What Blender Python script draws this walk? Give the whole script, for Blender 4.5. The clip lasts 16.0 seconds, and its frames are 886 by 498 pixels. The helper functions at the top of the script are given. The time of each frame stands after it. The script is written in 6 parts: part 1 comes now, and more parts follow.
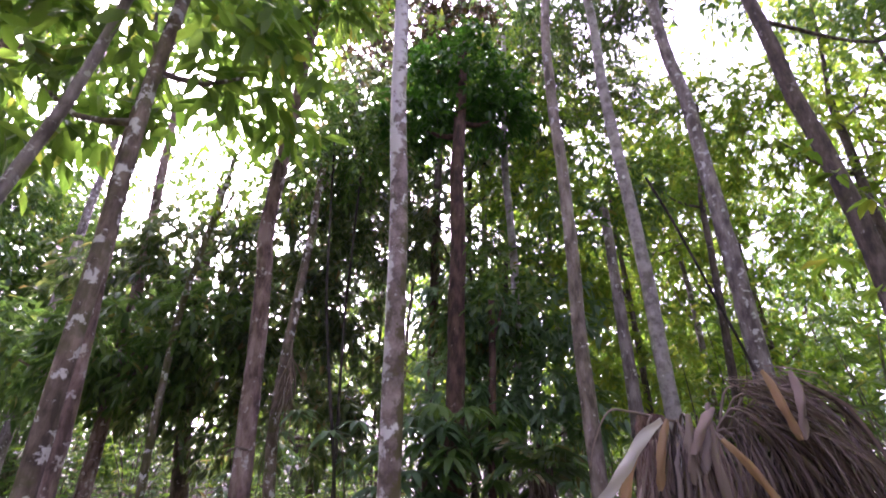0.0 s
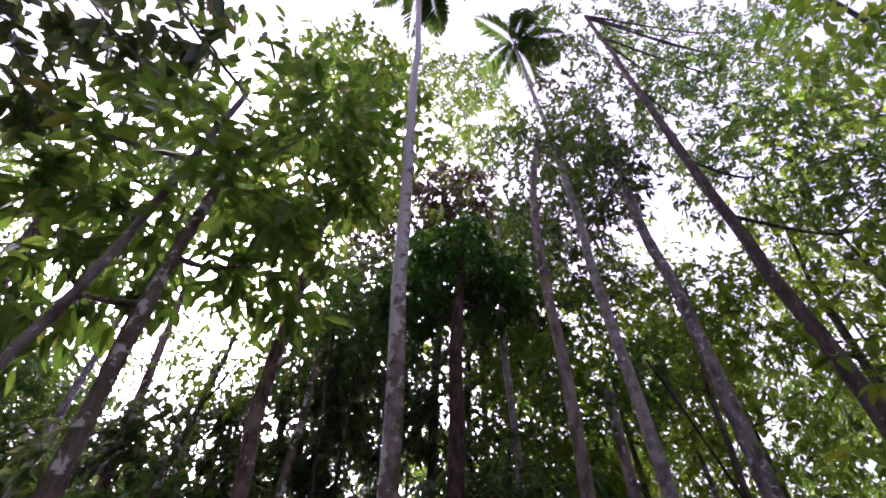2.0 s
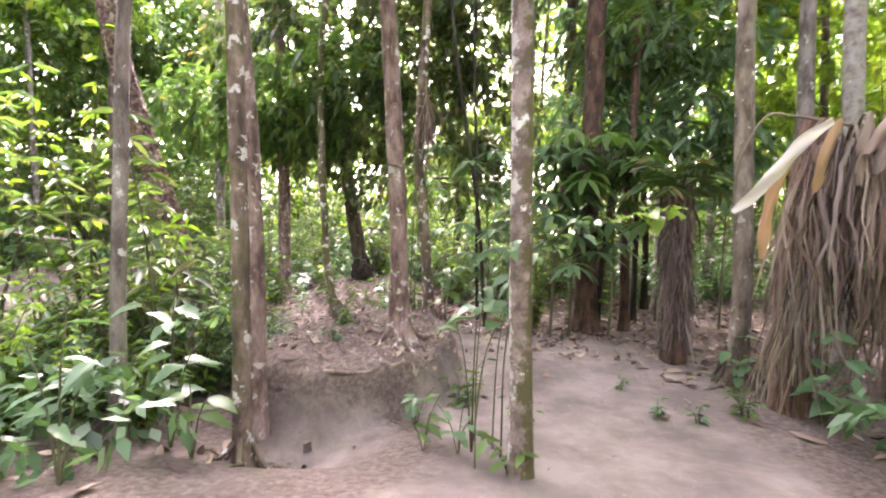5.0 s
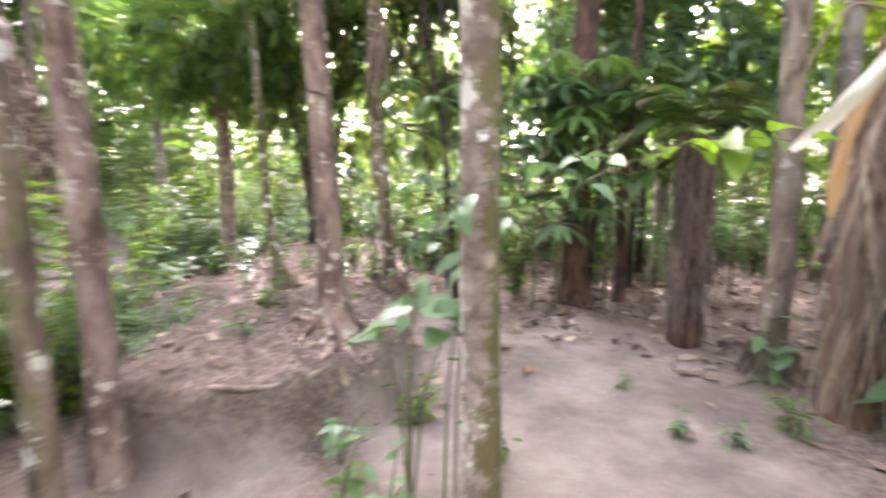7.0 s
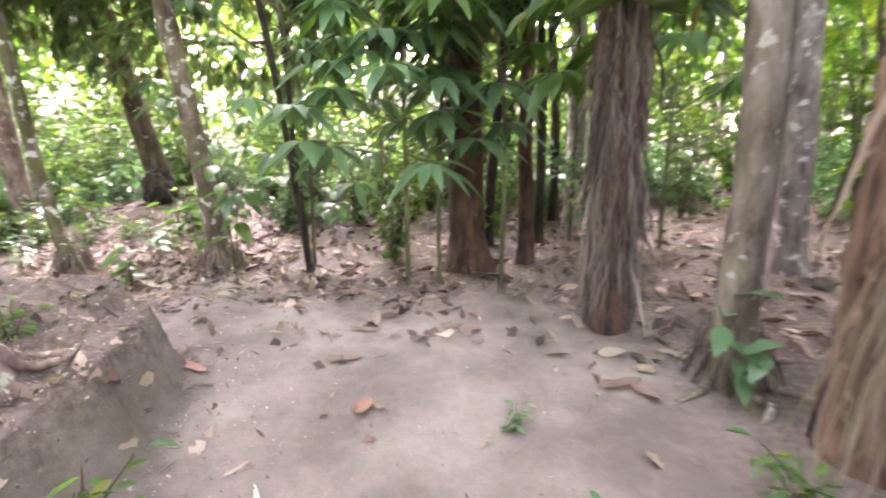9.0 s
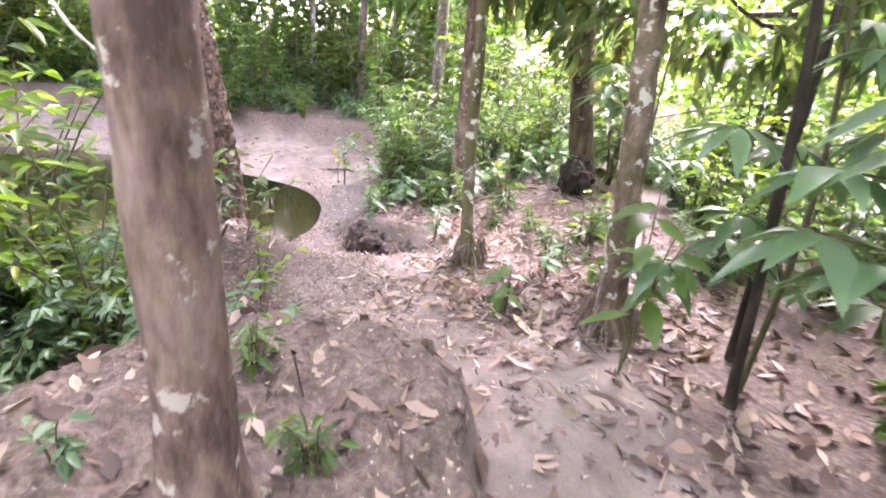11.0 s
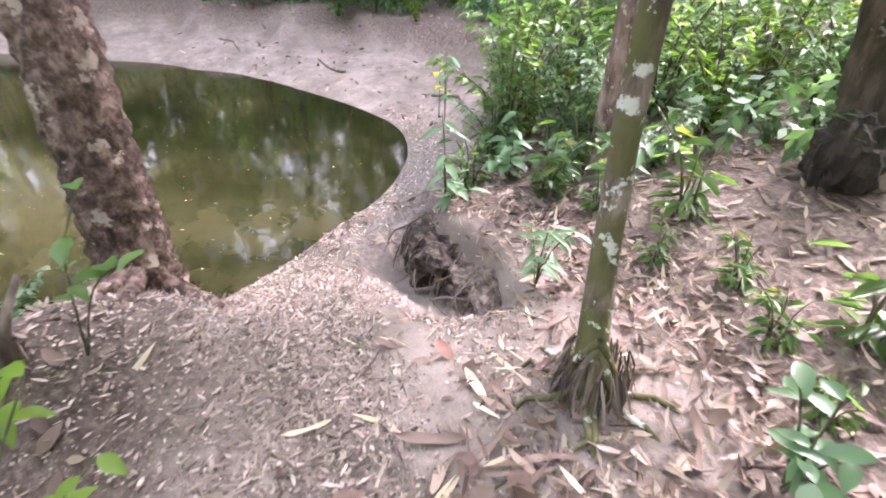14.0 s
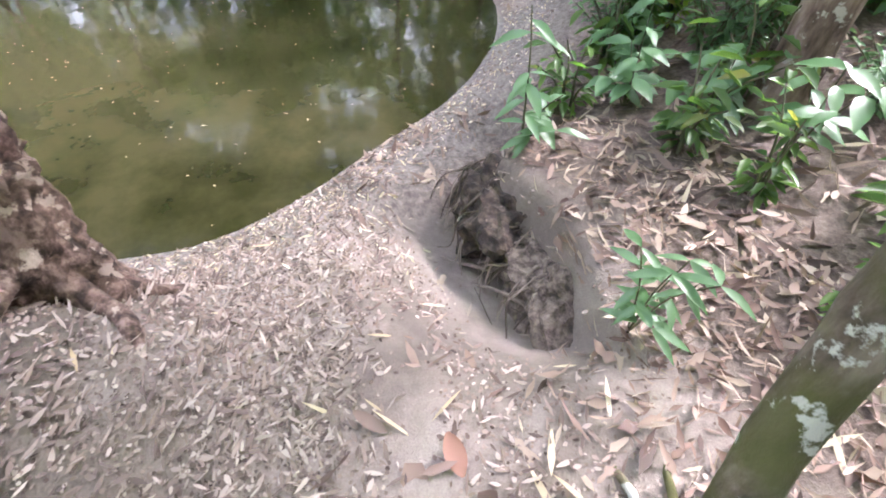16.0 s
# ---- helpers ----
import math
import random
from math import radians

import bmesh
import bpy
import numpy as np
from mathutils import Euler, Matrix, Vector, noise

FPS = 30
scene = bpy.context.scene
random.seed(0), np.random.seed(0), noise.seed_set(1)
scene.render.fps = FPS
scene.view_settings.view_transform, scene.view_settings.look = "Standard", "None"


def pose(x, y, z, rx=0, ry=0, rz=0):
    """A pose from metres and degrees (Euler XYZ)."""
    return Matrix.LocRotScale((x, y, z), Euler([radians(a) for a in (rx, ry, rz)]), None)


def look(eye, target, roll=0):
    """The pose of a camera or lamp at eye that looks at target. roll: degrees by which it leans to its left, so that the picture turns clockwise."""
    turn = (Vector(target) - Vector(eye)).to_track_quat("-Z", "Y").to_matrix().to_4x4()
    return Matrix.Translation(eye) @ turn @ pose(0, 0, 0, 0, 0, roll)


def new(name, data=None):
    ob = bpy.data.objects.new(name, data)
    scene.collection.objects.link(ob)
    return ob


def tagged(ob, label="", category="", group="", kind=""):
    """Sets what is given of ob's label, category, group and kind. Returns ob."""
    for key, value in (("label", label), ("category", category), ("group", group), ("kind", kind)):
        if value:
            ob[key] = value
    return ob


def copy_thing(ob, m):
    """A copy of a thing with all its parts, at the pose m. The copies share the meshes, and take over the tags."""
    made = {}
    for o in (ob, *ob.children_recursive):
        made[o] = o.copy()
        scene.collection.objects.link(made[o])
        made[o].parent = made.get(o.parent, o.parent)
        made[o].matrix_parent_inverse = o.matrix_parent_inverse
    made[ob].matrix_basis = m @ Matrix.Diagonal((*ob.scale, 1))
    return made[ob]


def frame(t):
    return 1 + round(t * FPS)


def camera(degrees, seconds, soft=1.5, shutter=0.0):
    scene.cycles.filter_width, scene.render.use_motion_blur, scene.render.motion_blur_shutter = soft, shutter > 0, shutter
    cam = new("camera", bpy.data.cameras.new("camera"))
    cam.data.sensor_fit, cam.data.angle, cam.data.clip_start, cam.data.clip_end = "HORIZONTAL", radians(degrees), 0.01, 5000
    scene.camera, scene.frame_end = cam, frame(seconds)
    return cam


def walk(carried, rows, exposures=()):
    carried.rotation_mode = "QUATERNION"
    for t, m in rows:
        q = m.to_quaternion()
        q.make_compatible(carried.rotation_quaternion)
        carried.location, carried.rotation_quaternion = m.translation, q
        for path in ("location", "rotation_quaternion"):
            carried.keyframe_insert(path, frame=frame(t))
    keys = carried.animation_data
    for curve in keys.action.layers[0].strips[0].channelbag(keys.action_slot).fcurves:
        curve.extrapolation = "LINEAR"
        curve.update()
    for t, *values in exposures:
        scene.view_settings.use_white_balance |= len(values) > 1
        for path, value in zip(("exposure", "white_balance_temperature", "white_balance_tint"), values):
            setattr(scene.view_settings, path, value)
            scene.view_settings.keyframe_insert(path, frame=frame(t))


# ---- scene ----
cam = camera(84.2, 16.0, soft=1.8, shutter=0.4)
PATH = [
    (0, (-0.07, 0.079, 2.1), (-0.041, 1.905, 2.917), 0.7),
    (0.5, (-0.068, 0.07, 2.095), (-0.042, 1.833, 3.039), 0.7),
    (1, (-0.063, 0.061, 2.095), (-0.04, 1.741, 3.179), 0.6),
    (1.5, (-0.063, 0.049, 2.094), (-0.047, 1.59, 3.369), 0.8),
    (2, (-0.061, 0.044, 2.095), (-0.046, 1.462, 3.506), 1.2),
    (2.5, (-0.067, 0.049, 2.092), (-0.042, 1.517, 3.449), 0.8),
    (3, (-0.078, 0.068, 2.095), (-0.044, 1.793, 3.107), 0.2),
    (3.5, (-0.084, 0.082, 2.049), (-0.055, 2.013, 2.566), 0.3),
    (4, (-0.047, 0.087, 1.896), (-0.186, 2.075, 2.062), 1.0),
    (4.5, (-0.029, 0.086, 1.826), (-0.364, 2.057, 1.805), 0.4),
    (4.7, (-0.021, 0.08, 1.78), (-0.429, 2.036, 1.711), 0.4),
    (6.8, (-0.036, 1.126, 1.672), (-0.713, 2.983, 1.367), -0.3),
    (7, (-0.061, 1.362, 1.682), (-0.493, 3.291, 1.379), -0.3),
    (7.5, (0.068, 1.784, 1.61), (-0.04, 3.755, 1.291), -1.1),
    (8, (0.224, 2.205, 1.549), (0.16, 4.176, 1.217), 1.0),
    (8.5, (0.318, 2.683, 1.547), (0.39, 4.65, 1.195), 2.0),
    (9, (0.348, 3.074, 1.456), (0.193, 5.001, 0.943), -1.9),
    (9.5, (0.335, 3.511, 1.585), (-0.462, 5.259, 1.029), 1.5),
    (9.7, (0.246, 3.665, 1.606), (-0.749, 5.308, 1.047), 3.4),
    (11.8, (-0.98, 4.891, 1.916), (-2.508, 5.952, 1.18), 2.2),
    (12, (-1.091, 5.048, 1.896), (-2.663, 6.041, 1.158), 1.6),
    (12.5, (-1.478, 5.393, 1.859), (-3.111, 6.232, 1.065), 1.4),
    (13, (-1.823, 5.696, 1.83), (-3.41, 6.515, 0.93), 1.0),
    (13.5, (-2.157, 6.055, 1.82), (-3.771, 6.739, 0.857), -0.1),
    (14, (-2.585, 6.268, 1.757), (-4.135, 6.949, 0.693), 1.9),
    (14.5, (-2.897, 6.426, 1.716), (-4.412, 7.04, 0.563), 1.4),
    (15, (-3.196, 6.634, 1.675), (-4.705, 6.922, 0.394), -0.0),
    (15.5, (-3.498, 6.771, 1.617), (-4.897, 7.019, 0.21), 0.9),
    (16, (-3.678, 6.85, 1.596), (-4.994, 7.107, 0.111), 0.9),
]
for_t = [(t, look(eye, target, roll)) for t, eye, target, roll in PATH]
walk(cam, for_t, exposures=[(0, 3.38, 5750, 58), (1.0, 2.9, 5700, 60), (1.5, 2.3, 5700, 60), (2.5, 1.95, 5650, 60), (3.0, 2.88, 5950, 56), (3.5, 3.6, 6200, 51), (4.5, 4.54, 6500, 38), (7.0, 5.02, 6400, 35), (7.5, 5.02, 6400, 36), (8.5, 5.05, 6300, 35), (9.5, 5.4, 6350, 33), (12.0, 5.22, 6150, 45), (14.0, 5.0, 6050, 31), (16.0, 4.8, 5850, 21)])

# ---- light: a hazy bright sky, the sun low behind the trees ahead ----
SUN_AZ, SUN_EL = 24.0, 36.0
world = bpy.data.worlds.new("sky")
scene.world = world
world.use_nodes = True
wn = world.node_tree.nodes
sky = wn.new("ShaderNodeTexSky")
sky.sky_type, sky.sun_disc = "NISHITA", False
sky.sun_elevation, sky.sun_rotation = radians(SUN_EL), radians(-SUN_AZ)
sky.dust_density, sky.air_density, sky.ozone_density = 6.0, 0.8, 0.6
wn["Background"].inputs["Strength"].default_value = 0.14
haze = wn.new("ShaderNodeHueSaturation")
haze.inputs["Saturation"].default_value = 0.4
world.node_tree.links.new(sky.outputs[0], haze.inputs["Color"])
world.node_tree.links.new(haze.outputs[0], wn["Background"].inputs["Color"])
sun = new("sun", bpy.data.lights.new("sun", "SUN"))
sun.data.energy, sun.data.angle, sun.data.color = 1.0, radians(24), (1.0, 0.93, 0.84)
sun.matrix_world = look((-20 * math.sin(radians(SUN_AZ)), 20 * math.cos(radians(SUN_AZ)), 20 * math.tan(radians(SUN_EL))), (0, 0, 0))

rng = np.random.default_rng(7)


# ---- materials ----
def mat_base(name):
    m = bpy.data.materials.new(name)
    m.use_nodes = True
    nt = m.node_tree
    return m, nt, nt.nodes, nt.links, nt.nodes["Principled BSDF"]


def noise_node(nt, scale, detail=4.0, rough=0.55, coord="Object", stretch=None):
    tc = nt.nodes.new("ShaderNodeTexCoord")
    src = tc.outputs[coord]
    if stretch:
        mp = nt.nodes.new("ShaderNodeMapping")
        mp.inputs["Scale"].default_value = stretch
        nt.links.new(src, mp.inputs["Vector"])
        src = mp.outputs[0]
    n = nt.nodes.new("ShaderNodeTexNoise")
    n.inputs["Scale"].default_value, n.inputs["Detail"].default_value, n.inputs["Roughness"].default_value = scale, detail, rough
    nt.links.new(src, n.inputs["Vector"])
    return n


def ramp_node(nt, fac, stops):
    r = nt.nodes.new("ShaderNodeValToRGB")
    e = r.color_ramp.elements
    while len(e) < len(stops):
        e.new(0.5)
    for k, (p, c) in zip(e, stops):
        k.position, k.color = p, (*c, 1)
    nt.links.new(fac, r.inputs[0])
    return r


def mix_node(nt, fac, a, b, kind="MIX"):
    m = nt.nodes.new("ShaderNodeMixRGB")
    m.blend_type = kind
    for sock, v in zip(m.inputs, (fac, a, b)):
        if isinstance(v, (int, float)):
            sock.default_value = v
        elif isinstance(v, tuple):
            sock.default_value = (*v, 1)
        else:
            nt.links.new(v, sock)
    return m


def bump_node(nt, height, strength, distance, bsdf):
    b = nt.nodes.new("ShaderNodeBump")
    b.inputs["Strength"].default_value, b.inputs["Distance"].default_value = strength, distance
    nt.links.new(height, b.inputs["Height"])
    nt.links.new(b.outputs[0], bsdf.inputs["Normal"])
    return b


def leaf_mat(name, stops, translucent=0.45, rough=0.42):
    m, nt, nodes, links, bsdf = mat_base(name)
    geo = nodes.new("ShaderNodeNewGeometry")
    r = ramp_node(nt, geo.outputs["Random Per Island"], stops)
    n = noise_node(nt, 1.3, 2.0)
    c = mix_node(nt, 0.55, r.outputs[0], ramp_node(nt, n.outputs[0], [(0.3, (0.55, 0.6, 0.5)), (0.7, (1.3, 1.25, 1.2))]).outputs[0], "MULTIPLY")
    links.new(c.outputs[0], bsdf.inputs["Base Color"])
    bsdf.inputs["Roughness"].default_value = rough
    tr = nodes.new("ShaderNodeBsdfTranslucent")
    warm = mix_node(nt, 1.0, c.outputs[0], (1.3, 1.4, 0.65), "MULTIPLY")
    links.new(warm.outputs[0], tr.inputs[0])
    mx = nodes.new("ShaderNodeMixShader")
    mx.inputs[0].default_value = translucent
    links.new(bsdf.outputs[0], mx.inputs[1]), links.new(tr.outputs[0], mx.inputs[2])
    links.new(mx.outputs[0], nodes["Material Output"].inputs["Surface"])
    return m


def bark_mat(name, dark, mid, light, patch, patch_at=0.64, moss=None, moss_at=0.5, rough=0.9, bump=0.5, grain=9.0, tall=0.35):
    m, nt, nodes, links, bsdf = mat_base(name)
    a = noise_node(nt, grain, 6, 0.65, stretch=(1, 1, tall))
    col = ramp_node(nt, a.outputs[0], [(0.38, dark), (0.5, mid), (0.63, light)]).outputs[0]
    if moss:
        c = noise_node(nt, 3.0, 5, 0.6)
        mm = ramp_node(nt, c.outputs[0], [(moss_at, (0, 0, 0)), (moss_at + 0.12, (0.85, 0.85, 0.85))])
        col = mix_node(nt, mm.outputs[0], col, moss).outputs[0]
    b = noise_node(nt, 9.5, 6, 0.62)
    mask = ramp_node(nt, b.outputs[0], [(patch_at - 0.05, (0, 0, 0)), (patch_at - 0.01, (1, 1, 1))])
    col = mix_node(nt, mask.outputs[0], col, patch).outputs[0]
    links.new(col, bsdf.inputs["Base Color"])
    bsdf.inputs["Roughness"].default_value = rough
    fine = noise_node(nt, 38, 5, 0.7, stretch=(1, 1, 0.45))
    bump_node(nt, mix_node(nt, 0.5, a.outputs[0], fine.outputs[0]).outputs[0], bump, 0.03, bsdf)
    return m


LEAF_LIGHT = leaf_mat("leaf_light", [(0.0, (0.0896, 0.179, 0.0202)), (0.5, (0.14, 0.241, 0.028)), (0.9, (0.19, 0.291, 0.0392)), (1.0, (0.28, 0.28, 0.0448))], 0.52)
LEAF_MID = leaf_mat("leaf_mid", [(0.0, (0.052, 0.117, 0.0329)), (0.5, (0.091, 0.169, 0.0448)), (0.95, (0.13, 0.215, 0.0628)), (1.0, (0.234, 0.208, 0.0598))], 0.5)
LEAF_LEAFY = leaf_mat("leaf_leafy", [(0.0, (0.066, 0.144, 0.024)), (0.5, (0.114, 0.204, 0.0336)), (0.95, (0.156, 0.252, 0.048)), (1.0, (0.24, 0.24, 0.048))], 0.58)
LEAF_DARK = leaf_mat("leaf_dark", [(0.0, (0.0468, 0.0806, 0.0312)), (0.6, (0.0832, 0.13, 0.0481)), (0.92, (0.13, 0.163, 0.0676)), (1.0, (0.195, 0.137, 0.0715))], 0.42, 0.3)
LEAF_VIVID = leaf_mat("leaf_vivid", [(0.0, (0.02, 0.075, 0.01)), (0.7, (0.04, 0.13, 0.016)), (1.0, (0.075, 0.18, 0.025))], 0.45, 0.35)
# lighter and more translucent: backlight on the right-hand trees put into the leaf colour
LEAF_SUNNY = leaf_mat("leaf_sunny", [(0.0, (0.11, 0.19, 0.02)), (0.5, (0.17, 0.26, 0.03)), (1.0, (0.27, 0.31, 0.05))], 0.62)
LEAF_RUSTY = leaf_mat("leaf_rusty", [(0.0, (0.035, 0.04, 0.014)), (0.5, (0.075, 0.05, 0.025)), (1.0, (0.13, 0.075, 0.035))], 0.3)
LEAF_COOL = leaf_mat("leaf_cool", [(0.0, (0.0655, 0.134, 0.063)), (0.6, (0.111, 0.207, 0.105)), (1.0, (0.161, 0.269, 0.154))], 0.38, 0.36)
LEAF_YELLOW = leaf_mat("leaf_yellow", [(0.0, (0.5, 0.38, 0.02)), (1.0, (0.6, 0.45, 0.04))], 0.4)
LITTER = leaf_mat("litter", [(0.0, (0.041, 0.0246, 0.0197)), (0.35, (0.123, 0.0771, 0.064)), (0.7, (0.238, 0.164, 0.139)), (1.0, (0.394, 0.312, 0.262))], 0.12, 0.7)
CRUMB = leaf_mat("crumb", [(0.0, (0.0972, 0.0669, 0.0583)), (0.6, (0.256, 0.188, 0.164)), (1.0, (0.462, 0.377, 0.34))], 0.0, 0.9)
DRY_DARK = leaf_mat("dark_frond", [(0.0, (0.02, 0.015, 0.013)), (0.6, (0.055, 0.04, 0.033)), (1.0, (0.12, 0.09, 0.075))], 0.05, 0.85)
HUSK = leaf_mat("husk", [(0.0, (0.0765, 0.0425, 0.034)), (0.35, (0.204, 0.128, 0.106)), (0.75, (0.323, 0.23, 0.196)), (1.0, (0.425, 0.34, 0.281))], 0.1, 0.65)
LITTER_RED = leaf_mat("litter_red", [(0.0, (0.26, 0.12, 0.09)), (1.0, (0.34, 0.18, 0.14))], 0.12, 0.65)
STRAW = leaf_mat("straw", [(0.0, (0.4, 0.3, 0.2)), (0.5, (0.55, 0.45, 0.33)), (1.0, (0.72, 0.64, 0.52))], 0.1, 0.7)
DRY_FROND = leaf_mat("dry_frond", [(0.0, (0.0707, 0.046, 0.0354)), (0.35, (0.186, 0.128, 0.102)), (0.75, (0.3, 0.23, 0.19)), (1.0, (0.442, 0.363, 0.319))], 0.15, 0.75)
SHAG = leaf_mat("shaggy_fibre", [(0.0, (0.0564, 0.0403, 0.0363)), (0.4, (0.161, 0.116, 0.105)), (1.0, (0.307, 0.242, 0.222))], 0.05, 0.85)
SHEATH = leaf_mat("pale_sheath", [(0.0, (0.36, 0.19, 0.095)), (1.0, (0.46, 0.29, 0.17))], 0.25, 0.6)
SHEATH_PALE = leaf_mat("bleached_sheath", [(0.0, (0.6, 0.53, 0.48)), (1.0, (0.76, 0.7, 0.65))], 0.05, 0.5)
BARK_GREY = bark_mat("bark_grey", (0.09, 0.07, 0.06), (0.19, 0.155, 0.135), (0.3, 0.26, 0.23), (0.5, 0.48, 0.44), 0.63)
BARK_PINK = bark_mat("bark_pinkish", (0.075, 0.046, 0.038), (0.19, 0.125, 0.104), (0.32, 0.235, 0.205), (0.46, 0.41, 0.37), 0.63)
BARK_MOSSY = bark_mat("bark_mossy", (0.06, 0.042, 0.032), (0.15, 0.108, 0.08), (0.27, 0.2, 0.16), (0.54, 0.52, 0.48), 0.62, moss=(0.085, 0.085, 0.03))
BARK_OLIVE = bark_mat("bark_olive", (0.085, 0.065, 0.046), (0.19, 0.15, 0.115), (0.3, 0.25, 0.205), (0.45, 0.42, 0.38), 0.66)
BARK_GREEN = bark_mat("bark_green", (0.06, 0.045, 0.03), (0.15, 0.115, 0.085), (0.26, 0.21, 0.165), (0.5, 0.48, 0.44), 0.62, moss=(0.08, 0.08, 0.022), moss_at=0.39)
BARK_BROWN = bark_mat("bark_brown", (0.04, 0.03, 0.022), (0.085, 0.062, 0.046), (0.15, 0.115, 0.09), (0.27, 0.24, 0.21), 0.68)
BARK_RED = bark_mat("bark_red", (0.03, 0.016, 0.013), (0.08, 0.042, 0.031), (0.14, 0.078, 0.058), (0.22, 0.16, 0.13), 0.7)
FIBRE_RED = bark_mat("fibre_red", (0.05, 0.026, 0.018), (0.15, 0.083, 0.056), (0.27, 0.165, 0.12), (0.32, 0.22, 0.17), 0.68, grain=16.0, tall=0.12, bump=0.9)
BARK_DARK = bark_mat("bark_dark", (0.016, 0.012, 0.01), (0.035, 0.027, 0.022), (0.07, 0.055, 0.045), (0.12, 0.1, 0.085), 0.72)
BARK_SCALY = bark_mat("bark_scaly", (0.04, 0.023, 0.018), (0.13, 0.08, 0.063), (0.29, 0.2, 0.17), (0.42, 0.33, 0.28), 0.62, bump=1.0, grain=20.0, tall=0.8)
EARTH = bark_mat("dark_earth", (0.014, 0.01, 0.008), (0.045, 0.03, 0.024), (0.1, 0.07, 0.056), (0.2, 0.15, 0.125), 0.68, grain=16.0, tall=1.0, bump=1.0)
EARTH_BROWN = bark_mat("brown_earth", (0.045, 0.032, 0.026), (0.13, 0.095, 0.08), (0.23, 0.175, 0.15), (0.3, 0.24, 0.2), 0.68, grain=22.0, tall=1.0, bump=1.0)
ROOT = bark_mat("root", (0.1, 0.075, 0.06), (0.19, 0.145, 0.12), (0.28, 0.22, 0.19), (0.32, 0.26, 0.22), 0.7)
STEM = bark_mat("stem", (0.05, 0.06, 0.025), (0.1, 0.1, 0.05), (0.16, 0.14, 0.09), (0.2, 0.18, 0.13), 0.7)


def lichen(name, base, patch_at=0.55, dark_at=0.51, mossy_side=False):
    """A smoother pale palm bark with faint leaf-scar rings."""
    m, nt, nodes, links, bsdf = mat_base(name)
    a = noise_node(nt, 7, 6, 0.7)
    col = ramp_node(nt, a.outputs[0], base).outputs[0]
    b = noise_node(nt, 7.5, 6, 0.62)
    mask = ramp_node(nt, b.outputs[0], [(patch_at, (0, 0, 0)), (patch_at + 0.03, (1, 1, 1))])
    col = mix_node(nt, mask.outputs[0], col, (0.62, 0.6, 0.57)).outputs[0]
    c = noise_node(nt, 6.5, 7, 0.68)
    mask = ramp_node(nt, c.outputs[0], [(dark_at, (0, 0, 0)), (dark_at + 0.06, (0.8, 0.8, 0.8))])
    col = mix_node(nt, mask.outputs[0], col, (0.1, 0.08, 0.048)).outputs[0]
    if mossy_side:
        # moss keeps to one side of the stem, white lichen to the other
        where = nodes.new("ShaderNodeTexCoord")
        xyz = nodes.new("ShaderNodeSeparateXYZ")
        links.new(where.outputs["Object"], xyz.inputs[0])
        blot = noise_node(nt, 9.0, 6, 0.66)
        for gain, edge, tone in ((2.4, 0.5, (0.085, 0.075, 0.022)), (-2.4, 0.66, (0.58, 0.55, 0.52))):
            tip = nodes.new("ShaderNodeMath")
            tip.operation = "MULTIPLY_ADD"
            tip.inputs[1].default_value = gain
            links.new(xyz.outputs[0], tip.inputs[0])
            links.new(blot.outputs[0], tip.inputs[2])
            mask = ramp_node(nt, tip.outputs[0], [(edge, (0, 0, 0)), (edge + 0.07, (0.9, 0.9, 0.9))])
            col = mix_node(nt, mask.outputs[0], col, tone).outputs[0]
    links.new(col, bsdf.inputs["Base Color"])
    bsdf.inputs["Roughness"].default_value = 0.85
    tc = nodes.new("ShaderNodeTexCoord")
    wv = nodes.new("ShaderNodeTexWave")
    wv.bands_direction = "Z"
    wv.inputs["Scale"].default_value, wv.inputs["Distortion"].default_value = 2.2, 1.5
    links.new(tc.outputs["Object"], wv.inputs["Vector"])
    bump_node(nt, mix_node(nt, 0.6, wv.outputs["Fac"], a.outputs[0]).outputs[0], 0.45, 0.012, bsdf)
    return m


BARK_ARECA = lichen("bark_areca", [(0.38, (0.09, 0.062, 0.05)), (0.5, (0.21, 0.155, 0.135)), (0.62, (0.36, 0.29, 0.265))])
BARK_PALM = lichen("bark_palm", [(0.38, (0.1, 0.072, 0.058)), (0.5, (0.2, 0.15, 0.13)), (0.62, (0.33, 0.26, 0.235))], 0.6, 0.56, True)
BARK_PALE = lichen("bark_pale", [(0.38, (0.15, 0.13, 0.11)), (0.5, (0.28, 0.25, 0.22)), (0.62, (0.38, 0.34, 0.305))], 0.64, 0.6)


